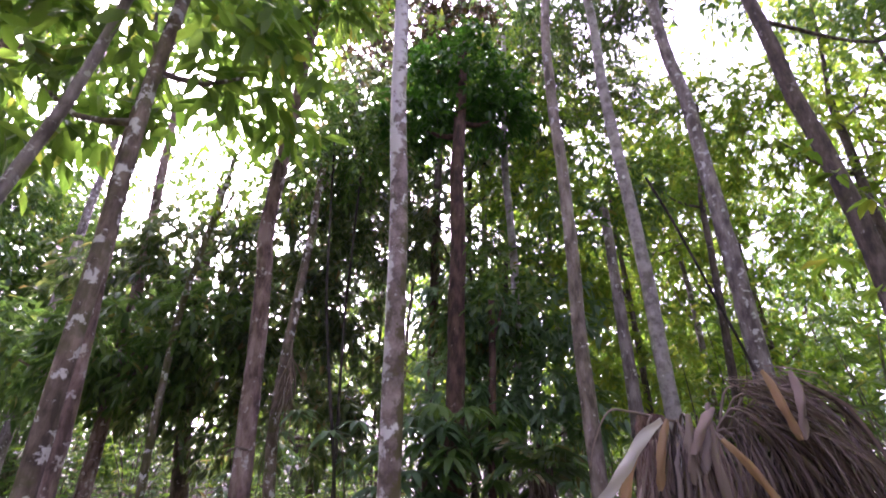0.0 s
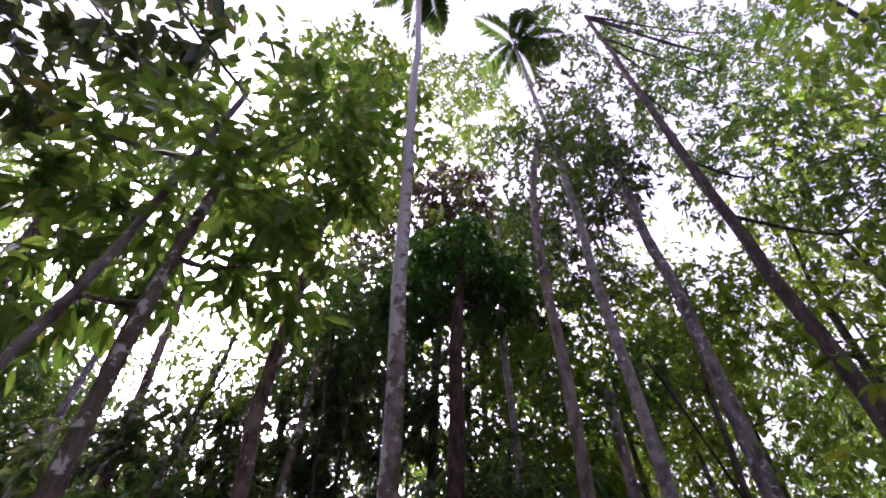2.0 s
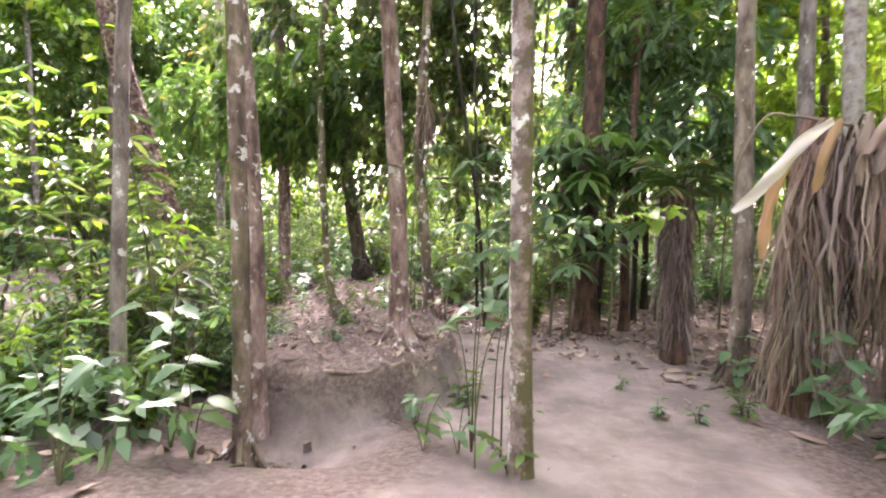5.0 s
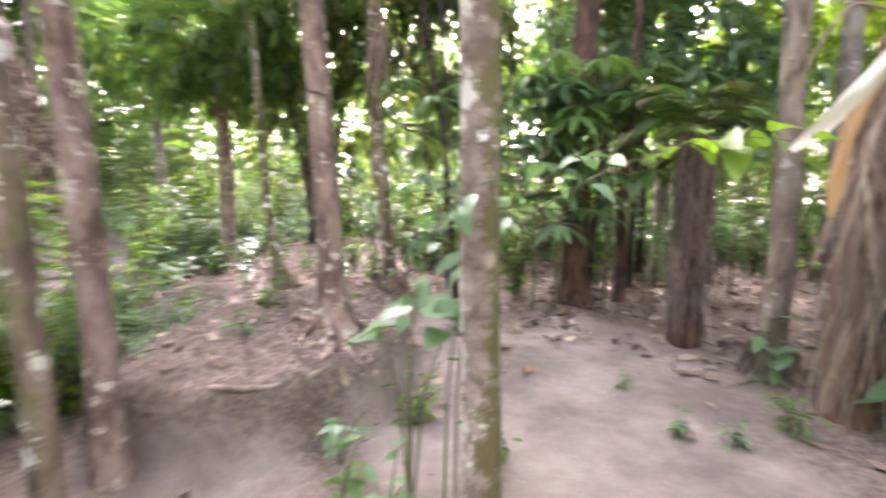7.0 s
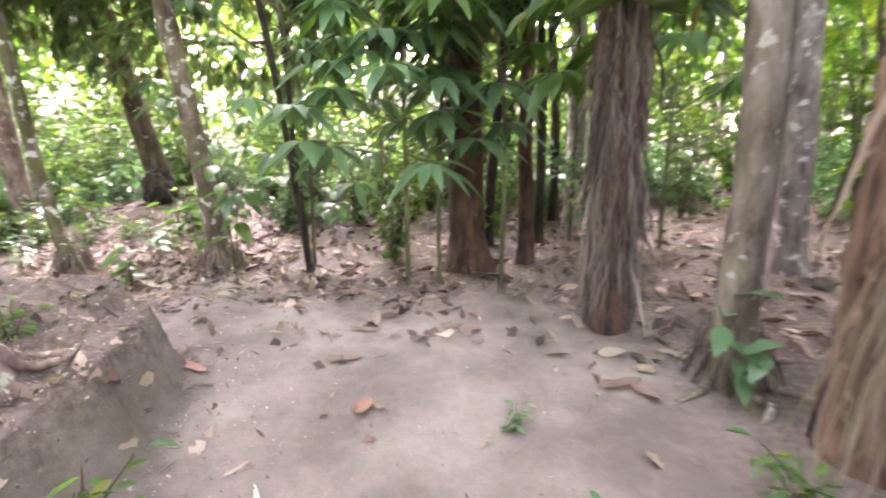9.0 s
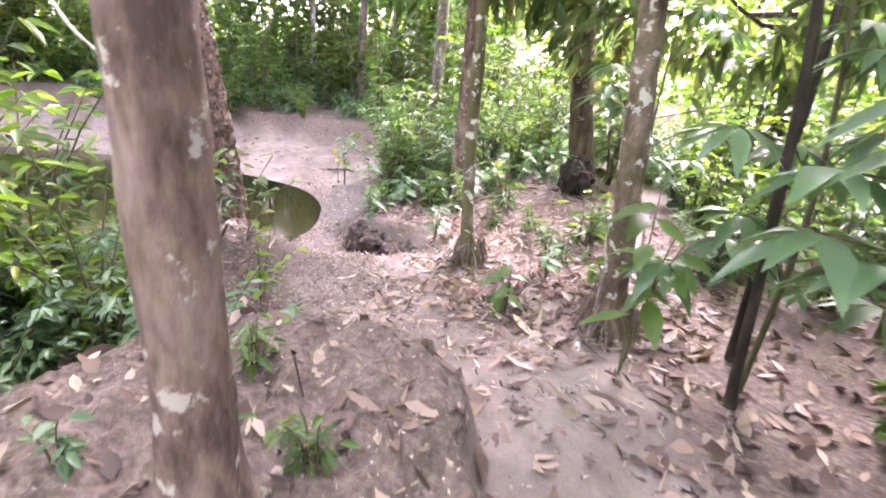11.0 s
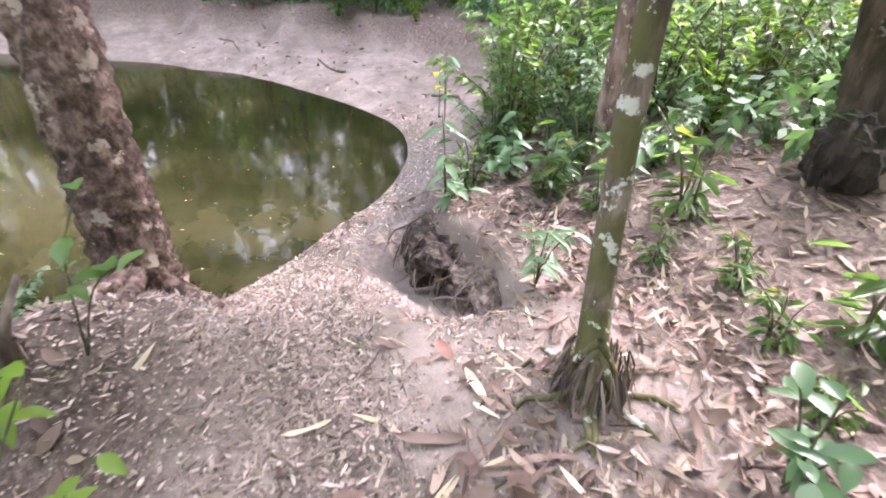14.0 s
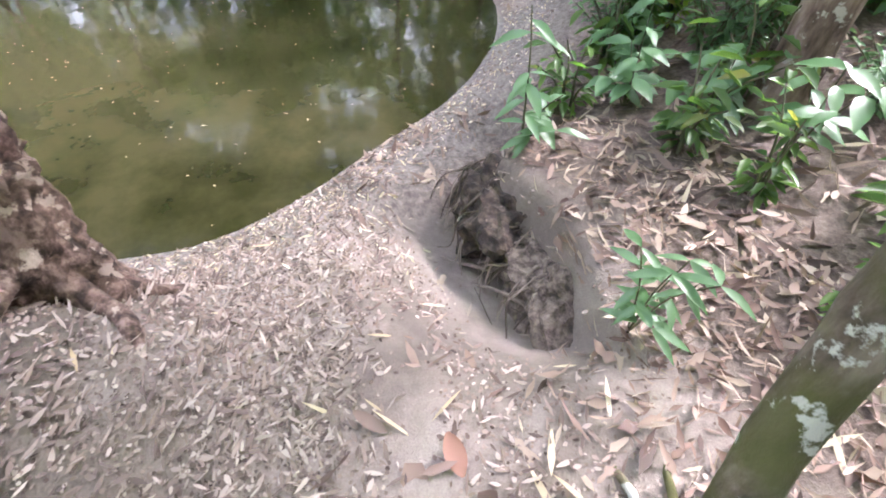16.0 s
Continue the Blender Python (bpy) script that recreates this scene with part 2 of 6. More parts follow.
def soil_mat():
    m, nt, nodes, links, bsdf = mat_base("soil")
    a = noise_node(nt, 1.6, 9, 0.68)
    bare = ramp_node(nt, a.outputs[0], [(0.38, (0.165, 0.13, 0.112)), (0.5, (0.235, 0.189, 0.163)), (0.62, (0.31, 0.255, 0.225))]).outputs[0]
    b = noise_node(nt, 22, 6, 0.7)
    humus = ramp_node(nt, b.outputs[0], [(0.3, (0.05, 0.036, 0.028)), (0.5, (0.13, 0.095, 0.077)), (0.72, (0.26, 0.2, 0.17))]).outputs[0]
    at = nodes.new("ShaderNodeAttribute")
    at.attribute_name = "humus"
    e = noise_node(nt, 6, 5, 0.65)
    add = nodes.new("ShaderNodeMath")
    add.operation = "MULTIPLY_ADD"
    links.new(e.outputs[0], add.inputs[0])
    add.inputs[1].default_value = 0.7
    links.new(at.outputs["Fac"], add.inputs[2])
    mask = ramp_node(nt, add.outputs[0], [(0.55, (0, 0, 0)), (1.0, (1, 1, 1))])
    col = mix_node(nt, mask.outputs[0], bare, humus).outputs[0]
    wet = nodes.new("ShaderNodeAttribute")
    wet.attribute_name = "mud"
    col = mix_node(nt, wet.outputs["Fac"], col, ramp_node(nt, b.outputs[0], [(0.35, (0.1, 0.085, 0.078)), (0.65, (0.27, 0.235, 0.22))]).outputs[0]).outputs[0]
    grain = noise_node(nt, 130, 4, 0.7)
    col = mix_node(nt, 0.35, col, ramp_node(nt, grain.outputs[0], [(0.3, (0.5, 0.5, 0.5)), (0.7, (1.35, 1.35, 1.35))]).outputs[0], "MULTIPLY").outputs[0]
    links.new(col, bsdf.inputs["Base Color"])
    bsdf.inputs["Roughness"].default_value = 0.95
    bump_node(nt, mix_node(nt, 0.4, b.outputs[0], grain.outputs[0]).outputs[0], 0.8, 0.035, bsdf)
    return m


SOIL = soil_mat()


def water_mat():
    m, nt, nodes, links, bsdf = mat_base("pond_water")
    a = noise_node(nt, 0.35, 3, 0.5)
    b = noise_node(nt, 2.5, 4, 0.6)
    c = ramp_node(nt, mix_node(nt, 0.3, a.outputs[0], b.outputs[0]).outputs[0], [(0.4, (0.008, 0.009, 0.003)), (0.5, (0.02, 0.019, 0.007)), (0.6, (0.043, 0.038, 0.017))])
    links.new(c.outputs[0], bsdf.inputs["Base Color"])
    bsdf.inputs["Roughness"].default_value, bsdf.inputs["IOR"].default_value = 0.06, 1.33
    w = noise_node(nt, 5, 2, 0.5)
    bump_node(nt, w.outputs[0], 0.05, 0.05, bsdf)
    return m


WATER = water_mat()


# ---- helpers for meshes ----
def link_mesh(name, verts, faces, material, parent=None, label="", smooth=False):
    me = bpy.data.meshes.new(name)
    verts = np.asarray(verts, np.float32)
    me.vertices.add(len(verts))
    me.vertices.foreach_set("co", verts.ravel())
    faces = np.asarray(faces, np.int32)
    n, k = faces.shape
    me.loops.add(n * k)
    me.loops.foreach_set("vertex_index", faces.ravel())
    me.polygons.add(n)
    me.polygons.foreach_set("loop_start", np.arange(0, n * k, k, dtype=np.int32))
    me.update(calc_edges=True)
    me.validate()
    if smooth:
        me.polygons.foreach_set("use_smooth", np.ones(n, bool))
    me.materials.append(material)
    ob = new(name, me)
    if parent:
        ob.parent = parent
    if label:
        ob["label"] = label
    return ob


def unit(v):
    v = np.asarray(v, float)
    return v / np.maximum(np.linalg.norm(v, axis=-1, keepdims=True), 1e-9)


def leaves(p, d, n, length, width, droop=0.15, simple=False):
    """Folded leaves: base p, way d, upper side n. Returns verts and quads."""
    p, d, n = np.asarray(p, float), unit(d), unit(n)
    side = unit(np.cross(d, n))
    n = np.cross(side, d)
    length, width = np.broadcast_to(length, len(p))[:, None], np.broadcast_to(width, len(p))[:, None]
    down = np.array([0, 0, -1.0]) * length * droop
    l1, l2, t = p + d * length * 0.34, p + d * length * 0.7 + down * 0.4, p + d * length + down
    lift = n * width * 0.14
    if simple:
        v = np.stack([p, p + d * length * 0.45 + side * width * 0.5 + down * 0.2, t, p + d * length * 0.5 - side * width * 0.5 + down * 0.2], 1).reshape(-1, 3)
        return v, np.arange(len(p) * 4).reshape(-1, 4)
    v = np.stack([p, l1 + side * width * 0.5 + lift, l2 + side * width * 0.4 + lift, t, l2 - side * width * 0.4 + lift, l1 - side * width * 0.5 + lift], 1).reshape(-1, 3)
    i = np.arange(len(p))[:, None] * 6
    f = np.concatenate([i + [0, 1, 2, 3], i + [0, 3, 4, 5]], 1).reshape(-1, 4)
    return v, f


def fine_leaves(p, d, n, length, width, droop=0.3, gen=None, ragged=0.0):
    """Leaves seen close: seven stations with a bent midrib and wavy raised halves."""
    gen = gen or rng
    p, d, n = np.asarray(p, float), unit(d), unit(n)
    side = unit(np.cross(d, n))
    n = np.cross(side, d)
    m = len(p)
    length, width = np.broadcast_to(length, m)[:, None, None], np.broadcast_to(width, m)[:, None, None]
    s = np.array([0, 0.1, 0.25, 0.45, 0.65, 0.85, 1.0])[None, :, None]
    prof = np.array([0.03, 0.42, 0.85, 1.0, 0.82, 0.4, 0.02])[None, :, None]
    if ragged:
        prof = prof * np.clip(1 + ragged * gen.normal(size=(m, 7, 1)), 0.2, 2.0)
    mid = p[:, None] + d[:, None] * length * s + np.array([0, 0, -1.0]) * length * droop * s**2
    wave = 0.08 * np.sin(s * 9 + gen.random((m, 1, 1)) * 6) * width
    edge = n[:, None] * (0.16 * width * prof + wave * prof)
    v = np.stack([mid + side[:, None] * width * prof * 0.5 + edge, mid, mid - side[:, None] * width * prof * 0.5 + edge * 0.8], 2).reshape(-1, 3)
    i = (np.arange(m)[:, None] * 21 + np.arange(6)[None] * 3)[..., None]
    f = np.concatenate([i + [0, 1, 4, 3], i + [1, 2, 5, 4]], 2).reshape(-1, 4)
    return v, f


def joined(pieces):
    vs, fs, k = [], [], 0
    for v, f in pieces:
        vs.append(v), fs.append(f + k)
        k += len(v)
    return np.concatenate(vs), np.concatenate(fs)


def foliage(blobs, length, per=8, shape=0.36, hang=0.35, gen=None, shell=0.55, simple=False):
    """Clumps of leaves on twigs spread through ellipsoids (x, y, z, rx, ry, rz, twigs)."""
    gen = gen or rng
    ps, ds, ns, ls = [], [], [], []
    for x, y, z, rx, ry, rz, twigs in blobs:
        w = unit(gen.normal(size=(twigs, 3)))
        r = shell + (1 - shell) * gen.random((twigs, 1)) ** 0.7
        r *= 1 + 0.25 * np.sin(w[:, :1] * 5 + x * 3) * np.cos(w[:, 1:2] * 4 + z)
        c = np.array([x, y, z]) + w * r * [rx, ry, rz]
        out = unit(w + gen.normal(size=(twigs, 3)) * 0.5)
        for k in range(per):
            a = k / per * 2 * math.pi + gen.random(twigs) * 1.5
            ref = unit(np.cross(out, [0.1, 0.2, 1.0]))
            up = np.cross(ref, out)
            ring = ref * np.cos(a)[:, None] + up * np.sin(a)[:, None]
            d = unit(ring * 0.9 + out * 0.6 + [0, 0, -hang] + gen.normal(size=(twigs, 3)) * 0.25)
            ps.append(c + out * length * (k / per - 0.5) * 1.6)
            ds.append(d)
            ns.append(unit([0, 0, 1.0] + gen.normal(size=(twigs, 3)) * 0.45))
            ls.append(length * (0.65 + 0.6 * gen.random(twigs)))
    ls = np.concatenate(ls)
    return leaves(np.concatenate(ps), np.concatenate(ds), np.concatenate(ns), ls, ls * shape, 0.15, simple)


def tube(points, radii, seg=10, wobble=0.0, gen=None):
    """A round limb through points; wobble makes its surface uneven."""
    gen = gen or rng
    p = np.asarray(points, float)
    tang = unit(np.gradient(p, axis=0))
    ref = np.array([0.0, 1.0, 0.0]) if abs(tang[0][1]) < 0.8 else np.array([1.0, 0.0, 0.0])
    s = unit(np.cross(tang, ref))
    q = np.cross(tang, s)
    a = np.arange(seg) / seg * 2 * math.pi
    ring = s[:, None] * np.cos(a)[None, :, None] + q[:, None] * np.sin(a)[None, :, None]
    r = np.asarray(radii, float)[:, None] * (1 + wobble * gen.normal(size=(len(p), seg)))
    v = (p[:, None] + ring * r[..., None]).reshape(-1, 3)
    i, j = np.meshgrid(np.arange(len(p) - 1), np.arange(seg), indexing="ij")
    k = (j + 1) % seg
    f = np.stack([i * seg + j, i * seg + k, (i + 1) * seg + k, (i + 1) * seg + j], -1).reshape(-1, 4)
    return v, f


def curve_points(knots, step):
    """Points along a smooth line through knots."""
    k = np.asarray(knots, float)
    if len(k) == 2:
        n = max(3, int(np.linalg.norm(k[1] - k[0]) / step) + 1)
        return k[0] + (k[1] - k[0]) * np.linspace(0, 1, n)[:, None]
    ext = np.vstack([2 * k[0] - k[1], k, 2 * k[-1] - k[-2]])
    out = []
    for a, b, c, d in zip(ext, ext[1:], ext[2:], ext[3:]):
        n = max(2, int(np.linalg.norm(c - b) / step))
        t = np.linspace(0, 1, n, endpoint=False)[:, None]
        out.append(0.5 * (2 * b + (c - a) * t + (2 * a - 5 * b + 4 * c - d) * t**2 + (3 * b - a - 3 * c + d) * t**3))
    return np.vstack(out + [k[-1:]])


def thing(name, x, y, z, label, category, group=""):
    ob = new(name)
    ob.location = (x, y, z)
    ob.empty_display_size = 0.2
    return tagged(ob, label, category, group)


# ---- the lie of the land ----
POND = [(-5.95, 5.1), (-6.0, 5.87), (-6.4, 6.47), (-6.97, 7.1), (-7.55, 7.8), (-8.6, 8.4), (-9.7, 8.6), (-11, 8.2), (-12.5, 7.4), (-13.9, 6.5), (-16, 3.9),
        (-17.5, 1), (-17, -2.5), (-13, -4.5), (-9, -3), (-6.9, 0), (-6.1, 3)]
WATER_Z = -0.7
for _ in range(2):
    # round the shore's corners
    POND = [(a * u + c * (1 - u), b * u + d * (1 - u)) for (a, b), (c, d) in zip(POND, POND[1:] + POND[:1]) for u in (0.75, 0.25)]


def sm(t):
    t = np.clip(t, 0, 1)
    return t * t * (3 - 2 * t)


def pond_distance(x, y):
    """Metres to the pond's edge, negative in the water."""
    x, y = np.asarray(x, float), np.asarray(y, float)
    best, inside = np.full(x.shape, 1e9), np.zeros(x.shape, bool)
    for (ax, ay), (bx, by) in zip(POND, POND[1:] + POND[:1]):
        t = np.clip(((x - ax) * (bx - ax) + (y - ay) * (by - ay)) / ((bx - ax) ** 2 + (by - ay) ** 2), 0, 1)
        best = np.minimum(best, np.hypot(x - ax - t * (bx - ax), y - ay - t * (by - ay)))
        inside ^= ((ay > y) != (by > y)) & (x < (bx - ax) * (y - ay) / (by - ay + 1e-12) + ax)
    return np.where(inside, -best, best)


def rough_noise(x, y, f):
    """Smooth value noise on a lattice of 1/f metres."""
    u, v = x * f, y * f
    i, j = np.floor(u), np.floor(v)

    def h(a, b):
        s = np.sin(a * 127.1 + b * 311.7) * 43758.5453
        return s - np.floor(s)
    a, b = sm(u - i), sm(v - j)
    return (h(i, j) * (1 - a) + h(i + 1, j) * a) * (1 - b) + (h(i, j + 1) * (1 - a) + h(i + 1, j + 1) * a) * b - 0.5


def mound(x, y):
    r = np.hypot((x + 2.12) / 1.12, (y - 4.6) / 1.2) + 0.16 * rough_noise(x, y, 2.2) + 0.09 * rough_noise(x, y, 6.0)
    return 1 - sm((r - 0.83) / 0.15)


def bump2(x, y, cx, cy, rx, ry):
    return np.exp(-(((x - cx) / rx) ** 2) - ((y - cy) / ry) ** 2)


def channel(x, y):
    """The bank's line and how far a spot lies in the muddy channel under it, 0 to 1."""
    open_end = sm((-5.86 - x) / 0.35)
    wall = 7.6 + 0.12 * rough_noise(x, y * 0, 2.4) + 0.16 * (x + 5.5) + 0.9 * open_end
    return wall, sm((wall - y) / (0.1 + 0.5 * open_end)) * (1 - sm((wall - 0.2 - y) / (0.85 + 1.2 * open_end))) * sm((x + 7.1) / 0.5) * (1 - sm((x + 4.8) / 0.55))


def ground(x, y):
    x, y = np.asarray(x, float), np.asarray(y, float)
    d = pond_distance(x, y)
    base = 0.42 * sm((4.2 - y) / 3.7) * sm((x + 7) / 4) + 0.42 * mound(x, y) - 0.3 * bump2(x, y, -1.95, 3.15, 0.6, 0.45) + 0.13 * bump2(x, y, -1.7, 5.9, 1.0, 0.9)
    base += 0.3 * bump2(x, y, -4.6, 10.4, 1.6, 1.4) + 0.6 * sm((d - 7) / 8) * (x < -8) + 0.5 * sm((d - 2.3 - 0.6 * rough_noise(x, y, 0.8)) / 0.5) * sm((-8.0 - x) / 1.5) + 0.65 * bump2(x, y, -4.7, 5.5, 0.7, 0.7)
    scale = 1.1 + 2.6 * sm((-8.0 - x) / 3)
    h = np.where(d > 0, -0.7 + 0.82 * (1 - np.exp(-np.maximum(d, 0) / scale)), -0.7 + 0.35 * np.maximum(d, -2.5))
    h = h + base * sm((d - 0.1) / 1.6)
    wall, w = channel(x, y)
    floor = np.interp(x, [-6.4, -5.4, -4.95, -4.4], [-0.62, -0.58, -0.45, -0.12])
    h = h * (1 - w) + np.minimum(h, floor) * w
    h += 0.05 * sm((y - wall) / 0.08) * np.exp(-(((y - wall) / 0.7) ** 2)) * sm((x + 6.2) / 0.15) * (1 - sm((x + 4.9) / 0.4))
    fade = sm((d + 0.2) / 0.6)
    h += fade * (0.07 * rough_noise(x, y, 0.9) + 0.035 * rough_noise(x, y, 3.1) + (0.016 * rough_noise(x, y, 9.0) + 0.008 * rough_noise(x, y, 17.0)) * (1 + 5.5 * mound(x, y)))
    return h


def gz(x, y):
    return float(ground(np.array([x]), np.array([y]))[0])


# the trodden way, from the start past the mound to the pond
WAY = [(0, -3), (0, 0), (0.0, 1.4), (0.3, 2.7), (0.35, 3.6), (-0.3, 4.5), (-1.0, 5.1), (-1.9, 5.8), (-2.7, 6.4), (-3.7, 6.9), (-4.8, 6.9)]


def way_distance(x, y):
    x, y = np.asarray(x, float), np.asarray(y, float)
    best = np.full(x.shape, 1e9)
    for (ax, ay), (bx, by) in zip(WAY, WAY[1:]):
        t = np.clip(((x - ax) * (bx - ax) + (y - ay) * (by - ay)) / ((bx - ax) ** 2 + (by - ay) ** 2), 0, 1)
        best = np.minimum(best, np.hypot(x - ax - t * (bx - ax), y - ay - t * (by - ay)))
    return best


def bare(x, y):
    """How bare the soil is, 0 to 1."""
    w = 1 - sm((way_distance(x, y) - 0.7) / 0.9)
    w = np.maximum(w, 1.1 * bump2(x, y, 0.3, 5.2, 1.5, 1.7))
    w = np.maximum(w, bump2(x, y, -1.9, 3.4, 0.8, 0.6))
    w = np.maximum(w, bump2(x, y, -4.9, 6.6, 1.2, 1.0))
    w = np.maximum(w, 1.1 * bump2(x, y, -5.3, 7.2, 0.75, 0.34))
    d = pond_distance(x, y)
    w = np.maximum(w, 0.72 * (1 - sm((d - 2.0) / 1.5)) * sm((-7.5 - x) / 2))
    w = w * (1 - 0.62 * mound(x, y))
    return np.clip(w, 0, 1)


def build_ground():
    def lines(lo, hi, step, far):
        mid = list(np.arange(lo, hi + step / 2, step))
        out, s = [], step
        p = hi
        while p < far:
            s *= 1.22
            p += s
            out.append(p)
        left, s, p = [], step, lo
        while p > -far:
            s *= 1.22
            p -= s
            left.append(p)
        return np.array(left[::-1] + mid + out)
    xs, ys = lines(-8.2, 3.6, 0.05, 900), lines(0.5, 9.2, 0.05, 900)
    gx, gy = np.meshgrid(xs, ys, indexing="ij")
    z = ground(gx, gy)
    ny = len(ys)
    i, j = np.meshgrid(np.arange(len(xs) - 1), np.arange(ny - 1), indexing="ij")
    f = np.stack([i * ny + j, (i + 1) * ny + j, (i + 1) * ny + j + 1, i * ny + j + 1], -1).reshape(-1, 4)
    ob = link_mesh("ground", np.stack([gx, gy, z], -1).reshape(-1, 3), f, SOIL, smooth=True)
    d = pond_distance(gx, gy)
    for key, val in (("humus", 1 - bare(gx, gy)), ("mud", 0.9 * (1 - sm((d - 0.25) / 0.9)) * (gx > -9))):
        ob.data.attributes.new(key, "FLOAT", "POINT").data.foreach_set("value", np.clip(val, 0, 1).ravel().astype(np.float32))
    return tagged(ob, "bare pinkish soil with trodden way, mound and pond bank", "ground", kind="structure")


build_ground()


def build_water():
    xs, ys = np.linspace(-19, -5.6, 60), np.linspace(-6, 9.6, 60)
    gx, gy = np.meshgrid(xs, ys, indexing="ij")
    i, j = np.meshgrid(np.arange(59), np.arange(59), indexing="ij")
    f = np.stack([i * 60 + j, (i + 1) * 60 + j, (i + 1) * 60 + j + 1, i * 60 + j + 1], -1).reshape(-1, 4)
    ob = link_mesh("water", np.stack([gx, gy, np.full(gx.shape, WATER_Z)], -1).reshape(-1, 3), f, WATER, smooth=True)
    tagged(ob, "still murky olive green pond water", "water", kind="structure")


build_water()


# ---- trees ----
def trunk_part(owner, knots, r0, r1, material, flare=1.5, seg=14, step=0.12, wobble=0.03, name="trunk", label="", plates=0.0):
    """The trunk in the tree's own frame, thicker at its foot."""
    p = curve_points(knots, step)
    s = np.concatenate([[0], np.cumsum(np.linalg.norm(np.diff(p, axis=0), axis=1))])
    r = r0 + (r1 - r0) * s / s[-1]
    r = r * (1 + (flare - 1) * np.exp(-s / 0.16))
    p = p + np.stack([rough_noise(s, s * 0 + r0 * 77, 0.9), rough_noise(s, s * 0 + r0 * 31, 0.9), s * 0], -1) * 0.05 * np.minimum(s, 1)[:, None]
    v, f = tube(p, r, seg, wobble)
    if plates:
        axis = np.repeat(p, seg, axis=0)
        for k in range(len(v)):
            if v[k][2] < 4:
                near, _ = noise.voronoi(Vector((v[k][0] * 20, v[k][1] * 20, v[k][2] * 15)))
                v[k] += (v[k] - axis[k]) / r0 * plates * (min(1.0, (near[1] - near[0]) * 3.2) - 0.6)
    link_mesh(name, v, f, material, owner, label, smooth=True)
    return p


def tree(x, y, knots, r0, r1, bark, label, blobs=(), leaf=LEAF_MID, length=0.14, per=8, flare=1.5, limbs=True, roots=0, z=None, shape=0.36, hang=0.35, seg=14, step=0.12, group="", simple=False, dense=1.3, plates=0.0):
    """A tree: trunk through knots (offsets from its foot), limbs to its leaf clumps (offsets too), and roots."""
    z = gz(x, y) - 0.04 if z is None else z
    t = thing("tree", x, y, z, label, "tree", group)
    p = trunk_part(t, [(0, 0, 0)] + list(knots), r0, r1, bark, flare, seg, step, plates=plates)
    if len(blobs):
        v, f = foliage([(*b[:6], int(b[6] * dense)) for b in blobs], length, per, shape, hang, simple=simple)
        link_mesh("crown", v, f, leaf, t)
        if limbs:
            for b in blobs:
                k = np.argmin(np.abs(p[:, 2] - max(p[-1, 2] * 0.35, min(b[2] - b[5] * 0.9, p[-1, 2]))))
                a, c = p[k], np.array(b[:3])
                mid = a * 0.5 + c * 0.5 + [0, 0, -0.12 * np.linalg.norm(c - a)]
                q = curve_points([a, mid, c], 0.3)
                rr = np.linspace(r1 * 0.75, 0.012, len(q))
                v, f = tube(q, rr, 6, 0.04)
                link_mesh("limb", v, f, bark, t, smooth=True)
    for i in range(roots):
        a = i / roots * 2 * math.pi + rng.random() * 0.7
        q = [(0, 0, 0.24 + 0.1 * rng.random())]
        for s in (0.12, 0.28, 0.5):
            xx, yy = math.cos(a + s * (rng.random() - 0.5) * 2) * (r0 + s * 0.8), math.sin(a) * (r0 + s * 0.8)
            q.append((xx, yy, gz(x + xx, y + yy) - z + 0.02 - 0.06 * (s > 0.4)))
        q = curve_points(q, 0.05)
        v, f = tube(q, np.linspace(r0 * 0.36, 0.012, len(q)), 7, 0.06)
        link_mesh("root", v, f, bark, t, smooth=True)
    return t


def frond_mesh(n, length, leaf_len, width, arch, gen, stiff=0.3, twist=0.3):
    """A feather frond along +x that arches down: rachis and leaflets."""
    s = np.linspace(0, 1, n)
    rach = np.stack([length * s * (1 - 0.15 * arch * s), 0 * s, length * arch * (0.55 * s - 0.95 * s**2)], -1)
    tang = unit(np.gradient(rach, axis=0))
    v1, f1 = tube(rach, np.linspace(0.018, 0.004, n), 5)
    pieces = [(v1, f1)]
    i = np.arange(2, n)
    for side in (1, -1):
        d = tang[i] * (0.45 + stiff * s[i][:, None]) + np.array([0, side, 0]) * 1.0 + np.array([0, 0, -0.25]) + gen.normal(size=(len(i), 3)) * 0.12 * twist
        ll = leaf_len * np.sin(math.pi * (0.12 + 0.82 * s[i])) * (0.85 + 0.3 * gen.random(len(i)))
        pieces.append(leaves(rach[i], d, np.array([0, 0, 1.0]) + gen.normal(size=(len(i), 3)) * 0.3, ll, width, 0.35))
    return joined(pieces)


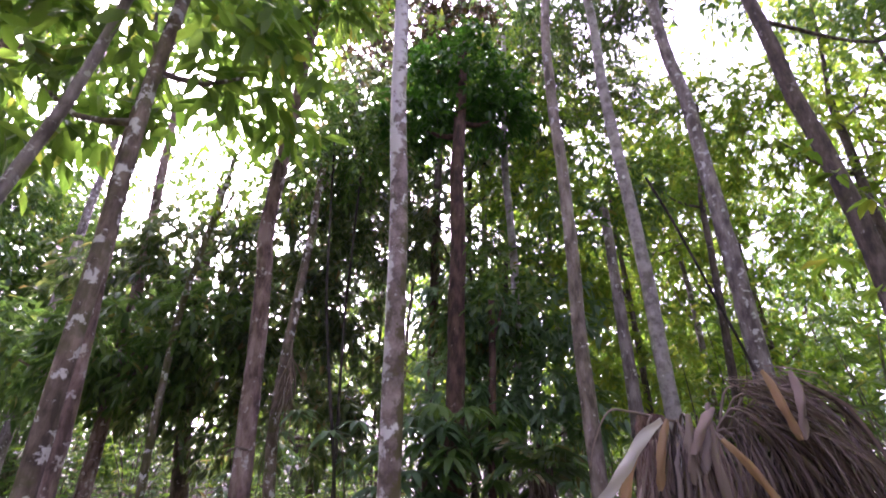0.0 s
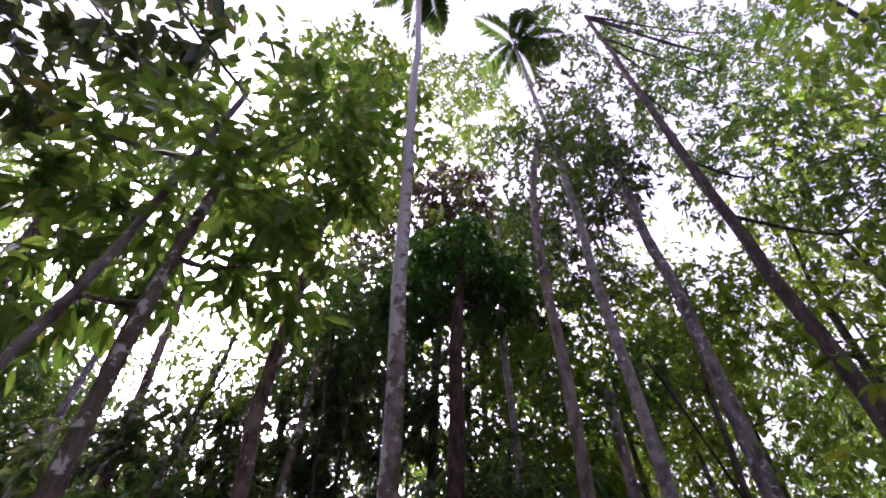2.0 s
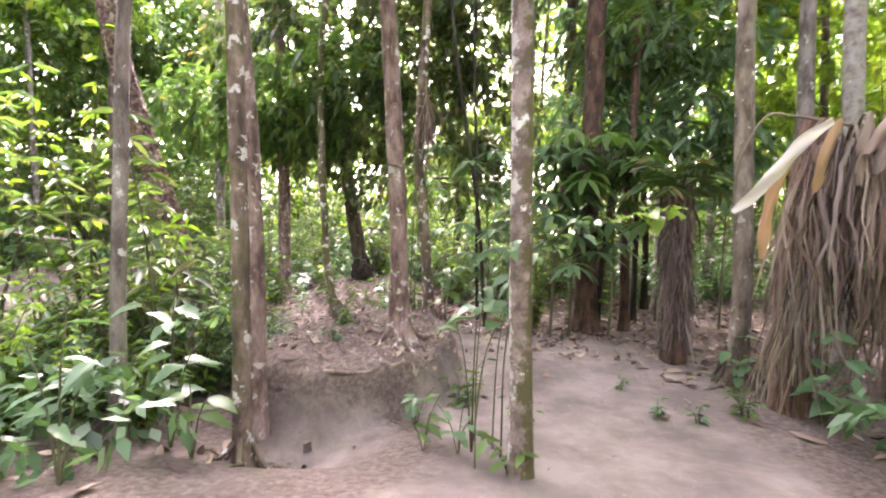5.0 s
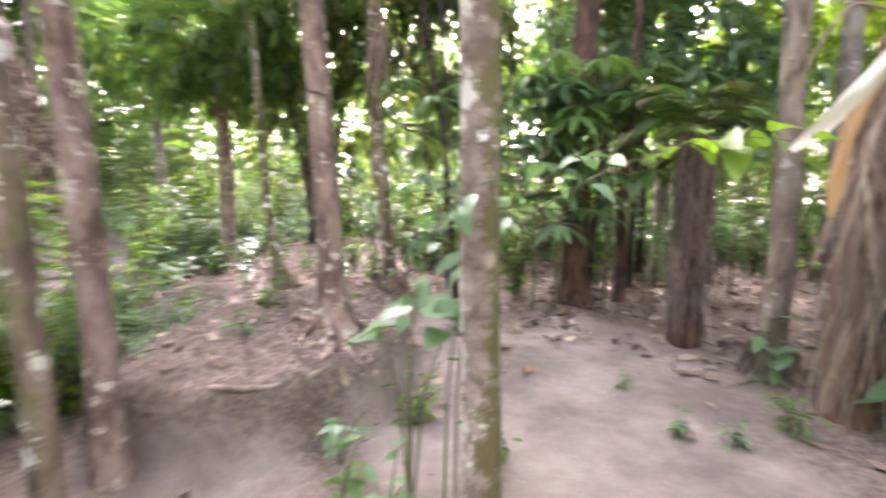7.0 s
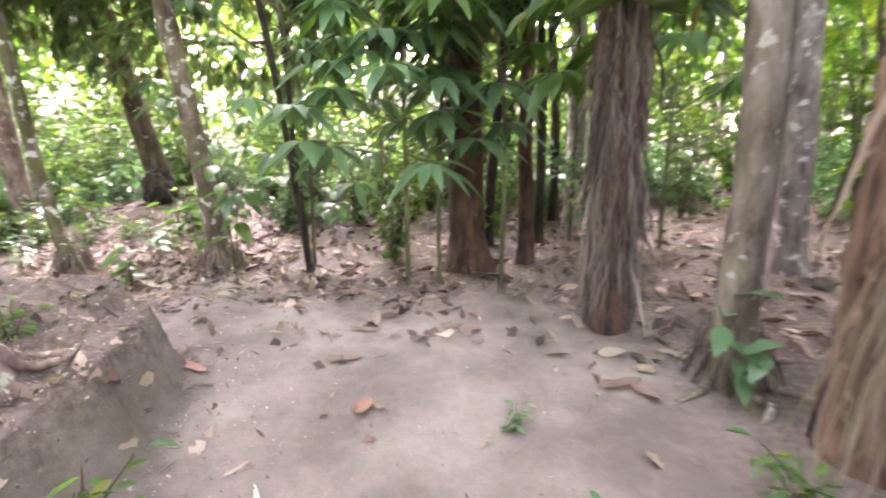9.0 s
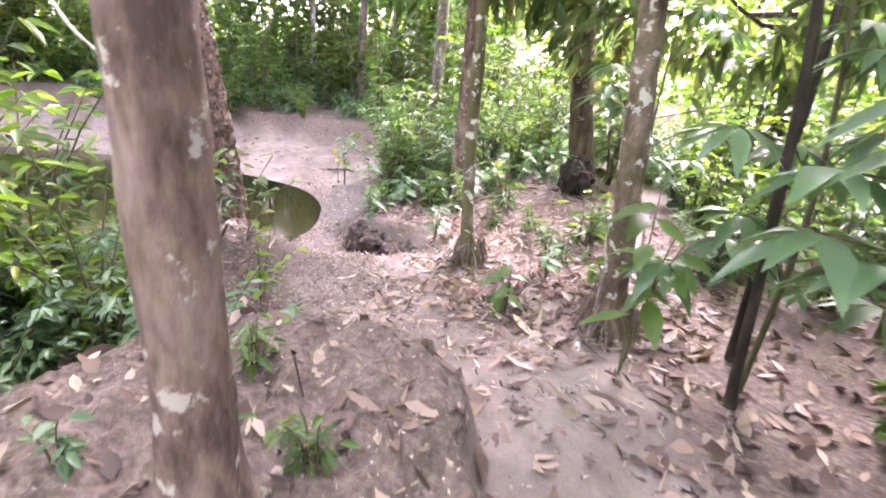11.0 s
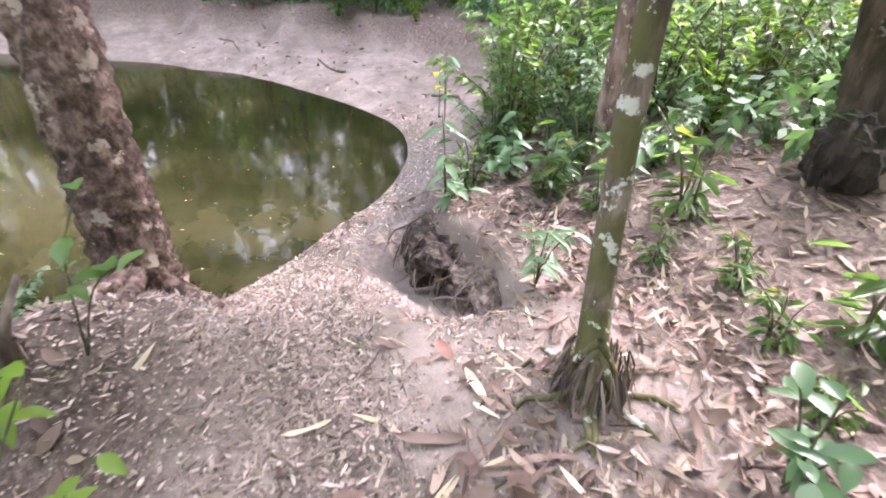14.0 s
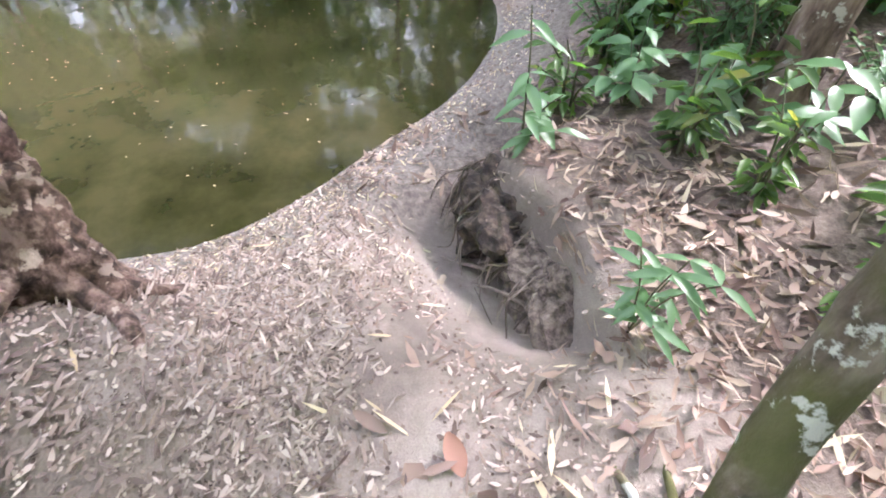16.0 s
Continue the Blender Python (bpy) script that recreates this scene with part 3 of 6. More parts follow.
def areca(x, y, knots, r0, r1, label, bark, fronds=10, size=1.5):
    """A slender feather palm with a tuft of fronds at its tip."""
    z = gz(x, y) - 0.04
    t = thing("palm_tree", x, y, z, label, "palm tree")
    p = trunk_part(t, [(0, 0, 0)] + list(knots), r0, r1, bark, 1.35, 16, 0.1, 0.018)
    top = p[-1]
    v, f = tube([top, top + [0, 0, 0.35], top + [0, 0, 0.7]], [r1 * 1.15, r1 * 1.3, r1 * 0.5], 10)
    link_mesh("crownshaft", v, f, STEM, t, "smooth green crownshaft", smooth=True)
    meshes = [frond_mesh(34, size, 0.5 * size / 1.5, 0.05, arch, rng) for arch in (0.35, 0.8, 1.3)]
    data = []
    for v, f in meshes:
        ob = link_mesh("frond", v, f, LEAF_MID, t)
        data.append(ob.data)
        ob.matrix_local = pose(*(top + [0, 0, 0.55]), 0, 0, rng.random() * 360)
    for i in range(fronds - 3):
        ob = new("frond", data[i % 3])
        ob.parent = t
        ob.matrix_local = pose(*(top + [0, 0, 0.5 + 0.1 * rng.random()]), 0, -35 + 60 * rng.random(), i * 51 + 20 * rng.random())
    return t


# the measured stems
areca(-0.275, 2.95, [(0, 0, 0.3), (-0.01, 0, 1.6), (-0.08, 0, 4.8), (-0.27, 0.1, 11.9)], 0.068, 0.04, "slender grey palm stem with white lichen patches and mossy foot", BARK_PALM, 9, 1.2)
areca(2.8, 6.1, [(-0.04, 0, 3), (-0.22, 0, 6.6), (-0.36, 0, 11.1), (-0.75, 0, 16.3)], 0.105, 0.05, "tall pale grey palm leaning over the dry fronds", BARK_PALE, 10, 1.5)
areca(-9.0, 11.2, [(0.1, 0, 6), (0.3, 0, 16.0)], 0.12, 0.07, "tall palm with drooping pale fronds beyond the pond", BARK_GREY, 11, 2.6)
areca(-1.1, 13.0, [(0.05, 0, 6), (0.35, 0, 13.5)], 0.09, 0.05, "slender palm deep among the trees", BARK_ARECA, 9, 1.8)
areca(3.4, 14.0, [(0.1, 0, 7), (-0.2, 0, 17)], 0.1, 0.05, "tall slender palm far among the trees", BARK_PALE, 9, 2.2)

tree(-2.1, 2.84, [(0.02, 0, 1.4), (0.0, 0, 2.8), (-0.03, 0.02, 3.8), (-0.06, 0.05, 5.0), (-0.1, 0.2, 6.8)], 0.06, 0.045, BARK_MOSSY, "lichen-spotted brown tree with mossy foot beside the hollow",
     [(-0.4, 0.3, 5.6, 1.3, 1.2, 0.9, 150), (0.3, 0.7, 5.3, 0.7, 0.9, 0.6, 45), (-1.3, 0.4, 5.0, 0.9, 1.0, 0.9, 110), (0.2, 0.7, 7.4, 1.5, 1.4, 1.2, 160)], LEAF_LEAFY, 0.25, 7, roots=5, hang=0.5, dense=0.72)
tree(-2.4, 3.4, [(0.0, 0, 1.4), (-0.02, 0, 2.2), (-0.06, 0.0, 3.0), (-0.12, 0.0, 3.9), (-0.2, 0.05, 5.0), (-0.2, 0.2, 7.0)], 0.085, 0.055, BARK_PINK, "reddish twin stem close behind the lichen-spotted tree",
     [(0.6, 0.6, 7.2, 1.0, 1.0, 0.8, 80)], LEAF_LEAFY, 0.2, 8)
tree(-2.98, 2.7, [(0.07, 0, 1.2), (0.18, 0, 3.0), (0.5, 0, 4.4), (0.9, -0.2, 6.5)], 0.052, 0.03, BARK_GREY, "thin pale tree leaning among the bushes",
     [(-0.6, -0.9, 7.0, 1.3, 1.2, 1.0, 150), (-0.5, -1.4, 8.4, 1.2, 1.2, 1.0, 130), (-1.6, -0.6, 6.6, 1.0, 1.0, 1.2, 120)], LEAF_DARK, 0.28, 7, hang=0.6, dense=0.55)
tree(-1.63, 4.6, [(-0.02, 0, 1.2), (-0.1, 0, 3.2), (-0.16, 0, 4.0), (-0.02, 0, 6.6), (0.3, 0.2, 9.0)], 0.092, 0.05, BARK_PINK, "pinkish grey tree with spreading roots on the mound",
     [(-0.4, 0.9, 8.6, 1.2, 1.3, 1.0, 150), (0.3, 0.7, 10.0, 1.3, 1.3, 1.3, 200), (-0.8, 0.6, 10.6, 1.4, 1.3, 1.2, 180), (-0.3, 1.0, 13.2, 1.1, 1.0, 1.2, 130), (-1.2, 1.0, 13.9, 1.2, 1.0, 1.2, 130), (0.2, 1.0, 11.8, 0.9, 0.9, 1.0, 90)], LEAF_LIGHT, 0.2, 8, 2.3, roots=7, dense=0.85)
tree(1.64, 5.5, [(-0.03, 0, 2), (-0.08, 0, 4.8), (-0.1, 0, 8.5), (0.3, 0.3, 11)], 0.095, 0.055, BARK_OLIVE, "straight grey tree with fibrous foot beside the dry fronds",
     [(0.3, 0.6, 10.5, 1.5, 1.4, 1.2, 150), (1.0, 0.8, 12, 1.3, 1.3, 1.2, 120)], LEAF_MID, 0.15, roots=6, flare=1.7)
tree(4.23, 6.5, [(-0.02, 0, 3), (-0.08, 0, 6.9), (-0.3, 0, 9.4), (-0.25, 0, 13.7)], 0.15, 0.07, BARK_GREY, "tall dark grey tree with forked top",
     [(-0.9, 0.6, 12.8, 1.1, 1.1, 1.0, 120), (-0.5, 0.3, 11.0, 1.1, 0.9, 1.1, 120), (0.6, 0.6, 14.6, 1.4, 1.4, 1.2, 130), (-0.4, 0.2, 16.4, 1.3, 1.2, 1.0, 110), (-1.0, 3.0, 12.0, 1.5, 1.3, 1.2, 150), (0.4, 3.2, 13.4, 1.5, 1.3, 1.2, 150), (-0.6, 3.0, 15.2, 1.5, 1.3, 1.2, 130)], LEAF_DARK, 0.17)
tree(5.1, 5.2, [(-0.1, 0, 4.7), (-0.4, 0, 7.3), (-0.55, 0, 9), (-1.15, 0, 16.8)], 0.135, 0.045, BARK_BROWN, "tall lichen-flecked tree leaning over the clearing",
     [(2.3, 1.2, 11.2, 2.0, 1.9, 1.7, 260), (3.6, 0.8, 9.3, 1.7, 1.6, 1.4, 200), (1.4, 1.6, 14.0, 1.8, 1.8, 1.5, 220), (-0.6, 0.4, 18, 1.8, 1.6, 1.2, 140), (1.7, 1.6, 19.8, 1.3, 1.2, 1.2, 130), (4.2, 1.6, 20.0, 1.3, 1.2, 1.2, 130), (5.0, 1.6, 18.2, 1.3, 1.2, 1.2, 130), (1.8, 1.6, 16.0, 1.3, 1.2, 1.2, 130), (5.4, 1.6, 16.3, 1.3, 1.2, 1.2, 130), (7.8, 1.6, 17.6, 1.3, 1.2, 1.2, 130), (7.4, 1.6, 21.4, 1.3, 1.2, 1.2, 130)], LEAF_MID, 0.17)
tree(0.23, 7.47, [(0.0, 0, 2.6), (0.06, 0, 5), (0.08, 0, 7.3), (0.2, 0.4, 10.5)], 0.16, 0.095, BARK_RED, "reddish brown tree with dark swollen foot",
     [(0.1, 0.6, 9.4, 1.2, 1.1, 1.0, 260), (-0.7, 0.4, 8.2, 0.8, 0.8, 0.6, 110), (0.9, 0.6, 8.6, 0.8, 0.8, 0.7, 110)], LEAF_VIVID, 0.19, 9, 1.9, roots=6)
tree(0.76, 7.5, [(0, 0, 1.0), (0.02, 0, 2.4), (0.1, 0.1, 4.5)], 0.068, 0.05, BARK_RED, "thin reddish stem beside the swollen tree", [(0.3, 0.3, 4.6, 0.9, 0.9, 0.8, 90)], LEAF_MID, 0.17)
tree(0.42, 8.2, [(0.05, 0, 0.8), (0.16, 0, 1.9), (0.3, 0.1, 4)], 0.05, 0.035, BARK_DARK, "thin dark crooked stem", [(0.3, 0.2, 4.2, 0.8, 0.8, 0.7, 70)], LEAF_DARK, 0.17)
tree(1.3, 9.5, [(0, 0, 1.2), (-0.05, 0, 3), (0.1, 0, 6)], 0.06, 0.04, BARK_DARK, "dark slim stem among leaf litter", [(0.1, 0.2, 6, 1.0, 1.0, 0.9, 80)], LEAF_MID, 0.16)
tree(1.45, 9.0, [(0, 0, 3), (0, 0, 6), (-0.06, 0, 9), (0.1, 0.2, 12)], 0.1, 0.06, BARK_PALE, "pale straight tree behind the shaggy palm",
     [(0.4, 0.4, 11.2, 1.5, 1.4, 1.3, 150)], LEAF_LIGHT, 0.15)
tree(2.9, 7.2, [(-0.05, 0, 1.0), (-0.12, 0, 2.2), (-0.2, 0, 6)], 0.12, 0.07, BARK_GREY, "grey leaning tree at the litter's edge", [(0, 0.5, 6.4, 1.4, 1.2, 1.0, 120)], LEAF_MID, 0.16)
tree(-3.72, 7.5, [(-0.16, 0.1, 0.4), (-0.27, 0.17, 0.8), (-0.35, 0.21, 1.6), (-0.45, 0.3, 4.3), (-0.2, 0.5, 7.5)], 0.062, 0.045, BARK_GREEN, "slim mossy tree with flared roots above the pond bank",
     [(0.1, 0.3, 6.8, 1.1, 1.1, 0.9, 110), (0.4, 0.4, 8.4, 1.2, 1.1, 0.9, 110)], LEAF_LIGHT, 0.13, 8, 1.8, roots=9)
tree(-2.12, 7.4, [(-0.04, 0, 0.7), (-0.13, 0, 1.8), (-0.16, 0, 3), (0, 0.2, 7)], 0.092, 0.055, BARK_MOSSY, "lichen-spotted tree with dead fibre round its foot",
     [(0.2, 0.4, 7.2, 1.1, 1.1, 0.9, 110)], LEAF_MID, 0.14, 8, 1.6, roots=6)
tree(-1.22, 7.3, [(-0.12, 0, 1.6), (-0.55, 0.1, 4.5), (-0.8, 0.3, 8)], 0.028, 0.018, BARK_DARK, "thin dark leaning stem at the clearing's far edge", [(-0.8, 0.3, 8, 0.9, 0.9, 0.8, 60)], LEAF_MID, 0.17)
tree(-1.45, 7.9, [(-0.04, 0, 2), (-0.12, 0.1, 4.5), (-0.1, 0.3, 8)], 0.026, 0.018, BARK_DARK, "thin dark upright stem beside a leaning one", [(0, 0.3, 8, 0.9, 0.9, 0.8, 60)], LEAF_MID, 0.17)
tree(-4.97, 5.7, [(-0.06, -0.02, 0.5), (-0.28, -0.06, 1.5), (-0.95, -0.25, 4), (-1.3, -0.4, 8)], 0.165, 0.1, BARK_SCALY, "thick scaly-barked tree leaning at the pond's edge",
     [(-0.5, 0.2, 8.4, 1.7, 1.6, 1.2, 150), (0.4, -0.8, 9.2, 1.5, 1.5, 1.2, 120)], LEAF_MID, 0.16, 8, 1.35, roots=8, seg=44, step=0.035, plates=0.03)
dark_tree = tree(-4.52, 10.35, [(-0.08, 0, 0.5), (-0.38, 0, 2.2), (-0.7, 0, 4.5), (-0.8, 0.2, 8)], 0.17, 0.1, BARK_BROWN, "brown leaning tree with a black hollow foot",
     [(-0.6, 0.4, 8, 1.5, 1.4, 1.2, 130)], LEAF_MID, 0.16, 8, 1.9, roots=5)
tree(-5.8, 9.2, [(0, 0, 4), (-0.15, 0, 7), (-0.35, 0, 10)], 0.13, 0.08, BARK_PINK, "pale pinkish trunk rising out of dark foliage", [(0.6, -0.6, 3.9, 1.4, 1.0, 1.0, 200), (-0.7, -0.4, 3.7, 1.2, 1.0, 1.0, 180), (1.6, -0.8, 4.3, 1.2, 1.0, 0.9, 150), (-1.9, -0.3, 3.9, 1.2, 1.0, 1.0, 150)], LEAF_MID, 0.22, hang=0.6, dense=0.95)
tree(-2.5, 10.6, [(0.1, 0, 2), (0, -0.2, 4), (0.2, -0.6, 6.8)], 0.1, 0.05, BARK_BROWN, "broad tree with heavy drooping dark leaves",
     [(-1.7, -1.1, 4.0, 1.4, 1.1, 1.2, 330), (-2.9, -0.9, 3.4, 1.2, 1.0, 1.0, 220), (-0.4, -1.4, 4.6, 1.3, 1.0, 1.4, 330), (0.7, -1.2, 5.4, 1.1, 0.9, 1.3, 240), (0.9, -0.9, 3.6, 1.1, 0.9, 1.1, 190), (-0.4, -1.0, 2.6, 1.8, 0.8, 1.0, 200), (0.6, -1.1, 7.0, 1.0, 0.8, 0.9, 150), (-3.7, -1.4, 5.3, 1.4, 0.9, 0.8, 170), (-2.4, -1.4, 5.9, 1.4, 0.9, 0.9, 190), (-0.9, -1.4, 6.0, 1.2, 0.9, 0.9, 150), (0.4, -1.2, 8.6, 1.0, 0.9, 1.0, 190), (0.7, -1.2, 10.0, 0.9, 0.9, 1.0, 150), (-0.2, -1.2, 7.5, 1.0, 0.9, 0.9, 170)],
     LEAF_DARK, 0.21, 8, hang=0.7, dense=1.0)
tree(-0.2, 11.2, [(0.1, 0, 5), (0.2, 0, 11), (0.4, 0, 15)], 0.13, 0.07, BARK_BROWN, "tall tree with a rusty brown crown",
     [(-0.6, 0, 14.6, 1.5, 1.3, 1.4, 170), (0.9, 0, 14.2, 1.5, 1.3, 1.4, 160), (0.1, 0.3, 16.6, 1.5, 1.1, 1.1, 140), (-2.6, -0.2, 15.6, 1.2, 1.1, 1.2, 130), (-2.3, -0.2, 13.4, 1.0, 1.0, 1.0, 90), (1.3, 0, 16.2, 1.0, 1.0, 0.9, 80)], LEAF_RUSTY, 0.2)
tree(1.2, 12.5, [(0.1, 0, 8), (0.0, 0, 18), (-0.2, 0, 24)], 0.12, 0.04, BARK_GREY, "slim tall tree with thin light crown",
     [(-0.4, 0, 20, 1.6, 1.3, 2.0, 150), (0.9, 0.2, 23.5, 1.9, 1.4, 2.0, 170), (-1.0, 0, 26.5, 2.2, 1.5, 2.2, 190), (0.6, 0, 27.5, 1.8, 1.4, 2.0, 120), (-2.6, 0, 28.5, 1.6, 1.4, 2.0, 110)], LEAF_LIGHT, 0.24)
tree(7.6, 7.6, [(0.1, 0, 4), (0.3, 0.2, 9)], 0.12, 0.07, BARK_BROWN, "leafy green tree beyond the dry fronds",
     [(0.2, 0, 6.0, 1.7, 1.6, 1.3, 240), (-1.0, 0.4, 8.2, 1.5, 1.5, 1.2, 210), (1.4, 0.2, 9.6, 1.8, 1.7, 1.4, 240), (0.2, -0.4, 12.0, 1.9, 1.8, 1.5, 240)], LEAF_SUNNY, 0.18, dense=0.75)
tree(4.7, 8.1, [(0.1, 0, 3), (0.25, 0, 6.4), (0.6, 0, 9)], 0.085, 0.04, BARK_BROWN, "slim crooked brown tree with forked limbs", [(0.8, 0.2, 8.8, 1.3, 1.2, 1.0, 130), (-0.5, 0.3, 7.2, 1.0, 1.0, 0.8, 100)], LEAF_LIGHT, 0.15)


# the dense middle storey between the stems
tree(0.95, 8.15, [(0.02, 0, 1.6), (-0.05, 0, 3.2), (0.05, 0.1, 4.6)], 0.05, 0.025, BARK_DARK, "small dark tree with heavy hanging leaves above the shaggy palm",
     [(0.0, -0.3, 2.7, 0.8, 0.5, 0.5, 75), (-0.75, -0.2, 3.1, 0.7, 0.5, 0.6, 75), (0.7, -0.2, 3.3, 0.8, 0.5, 0.6, 80), (1.25, -0.1, 2.7, 0.6, 0.5, 0.5, 55), (0.2, -0.1, 4.1, 0.9, 0.6, 0.6, 85), (-0.6, 0.0, 4.6, 0.8, 0.6, 0.6, 65), (1.2, 0.0, 4.4, 0.8, 0.6, 0.6, 65)], LEAF_COOL, 0.24, 8, shape=0.27, hang=0.6, dense=0.7)
tree(0.8, 11.6, [(0.1, 0, 4), (0.0, 0, 9), (0.8, 0, 12)], 0.09, 0.05, BARK_DARK, "slim tree thick with dark leaves",
     [(0.0, -0.4, 5.0, 1.3, 1.0, 1.2, 170), (-0.8, -0.2, 7.4, 1.2, 1.0, 1.2, 150), (0.8, 0, 9.4, 1.3, 1.1, 1.2, 150), (0.9, -0.2, 6.6, 1.0, 1.0, 1.0, 120), (2.0, -0.4, 13.6, 1.3, 1.0, 1.2, 110), (3.2, -0.4, 12.4, 1.3, 1.0, 1.1, 110), (4.5, -0.4, 11.6, 1.2, 1.0, 1.0, 100), (2.0, -0.4, 10.6, 1.2, 1.0, 1.0, 100)], LEAF_DARK, 0.23, 8, hang=0.6)
tree(2.7, 11.2, [(0.1, 0, 4), (0.1, 0, 10)], 0.08, 0.05, BARK_GREY, "slim tree with mid green crown behind the palm",
     [(0.0, -0.4, 5.4, 1.2, 1.0, 1.2, 150), (-0.5, -0.2, 8.4, 1.3, 1.0, 1.2, 150), (0.5, 0, 10.6, 1.3, 1.1, 1.2, 140), (0.8, 0, 3.6, 1.0, 0.9, 1.0, 110)], LEAF_LIGHT, 0.21, 8)
tree(-1.3, 12.0, [(0.1, 0, 4), (0.2, 0, 10)], 0.1, 0.05, BARK_BROWN, "tree with dark dense crown deep in the woods",
     [(0.0, -0.4, 7.6, 1.4, 1.0, 1.3, 190), (1.0, -0.2, 10.2, 1.3, 1.0, 1.3, 170), (-0.6, 0, 10.2, 1.2, 1.1, 1.1, 130)], LEAF_DARK, 0.23, 8, hang=0.6)
tree(3.9, 9.6, [(0.1, 0, 3), (-0.1, 0, 8)], 0.08, 0.04, BARK_BROWN, "leafy light green tree between grey stems",
     [(0.0, -0.2, 4.0, 1.2, 1.0, 1.1, 150), (-0.4, 0, 6.2, 1.2, 1.0, 1.1, 150), (0.6, 0, 7.8, 1.3, 1.1, 1.1, 150), (-1.3, 0.3, 8.0, 1.1, 0.9, 0.9, 110), (2.0, 0.3, 8.8, 1.2, 1.0, 1.0, 120), (2.0, 0.3, 7.0, 1.1, 0.9, 0.8, 100), (-1.2, 0.4, 5.7, 1.0, 0.9, 0.9, 100)], LEAF_SUNNY, 0.19, 8, dense=0.8)
tree(5.6, 10.4, [(0.1, 0, 3), (-0.1, 0, 9)], 0.09, 0.04, BARK_GREY, "leafy bright green tree in the light",
     [(0.3, -0.2, 3.6, 1.4, 1.1, 1.1, 150), (-0.4, 0, 6.0, 1.4, 1.1, 1.2, 160), (0.8, 0, 8.2, 1.5, 1.2, 1.2, 160), (0, 0, 10.4, 1.4, 1.2, 1.2, 140)], LEAF_SUNNY, 0.2, 8, dense=0.75)


# ---- deeper trees: slim stems with light crowns, all round ----
def far_tree(x, y, leafy, seedling):
    g = np.random.default_rng(seedling)
    h = 9 + 9 * g.random()
    lean = g.normal(size=2) * 0.5
    blobs = []
    for j in range(4):
        blobs.append((lean[0] + g.normal() * 1.0, lean[1] + g.normal() * 1.0, h * (0.36 + 0.2 * j + 0.1 * g.random()), 1.5 + g.random(), 1.5 + g.random(), 1.2 + 0.8 * g.random(), 120))
    bark = (BARK_BROWN, BARK_GREY, BARK_PALE, BARK_DARK, BARK_PINK)[seedling % 5]
    tone = ("brown", "grey", "pale", "dark", "pinkish")[seedling % 5]
    tree(x, y, [(lean[0] * 0.3, lean[1] * 0.3, h * 0.4), (lean[0], lean[1], h)], 0.06 + 0.07 * g.random(), 0.035, bark, tone + " slim forest tree with a loose green crown",
         blobs, leafy, 0.27, 7, 1.4, seg=8, step=0.6, group="slim forest trees", simple=True, dense=1.0, shape=0.42)


placed = []
for k in range(900):
    ang, rad = rng.random() * 2 * math.pi, 8.5 + 21 * rng.random() ** 0.8
    x, y = -1.0 + rad * math.sin(ang), 4.0 + rad * math.cos(ang)
    if pond_distance(x, y) < 1.2 + (2.2 if x < -8 else 0) or way_distance(x, y) < 2.5 or any(math.hypot(x - a, y - b) < 1.9 for a, b in placed):
        continue
    if 3 < rad and -0.62 < (x + 0.07) / (y + 0.01) < -0.44 and y > 2:
        continue
    placed.append((x, y))
    if len(placed) > 95:
        break
for k, (x, y) in enumerate(placed):
    # trees to the right take the paler tones, which stand in for backlight
    far_tree(x, y, (LEAF_LIGHT, LEAF_MID, LEAF_LIGHT, LEAF_MID, LEAF_DARK)[k % 5] if x < 2 else (LEAF_LIGHT, LEAF_SUNNY)[k % 2], 100 + k)


for x, y, words in ((8.6, 12.6, "leafy green tree closing the view past the dry fronds"), (6.3, 14.2, "broad leafy tree behind the leaning grey trunks")):
    tree(x, y, [(0.1, 0, 4), (0.0, 0.2, 10)], 0.1, 0.05, BARK_BROWN, words,
         [(0.0, -0.5, 3.2, 1.7, 1.4, 1.3, 170), (-1.2, -0.3, 5.2, 1.6, 1.3, 1.3, 170), (1.2, -0.3, 5.6, 1.6, 1.3, 1.3, 170), (0.0, -0.4, 7.6, 1.7, 1.4, 1.3, 170), (1.6, -0.2, 9.2, 1.6, 1.3, 1.2, 150), (-1.4, -0.2, 9.6, 1.6, 1.3, 1.2, 150), (0.2, 0, 11.4, 1.6, 1.3, 1.2, 140)], LEAF_LIGHT, 0.24, 7, simple=True, dense=1.0)


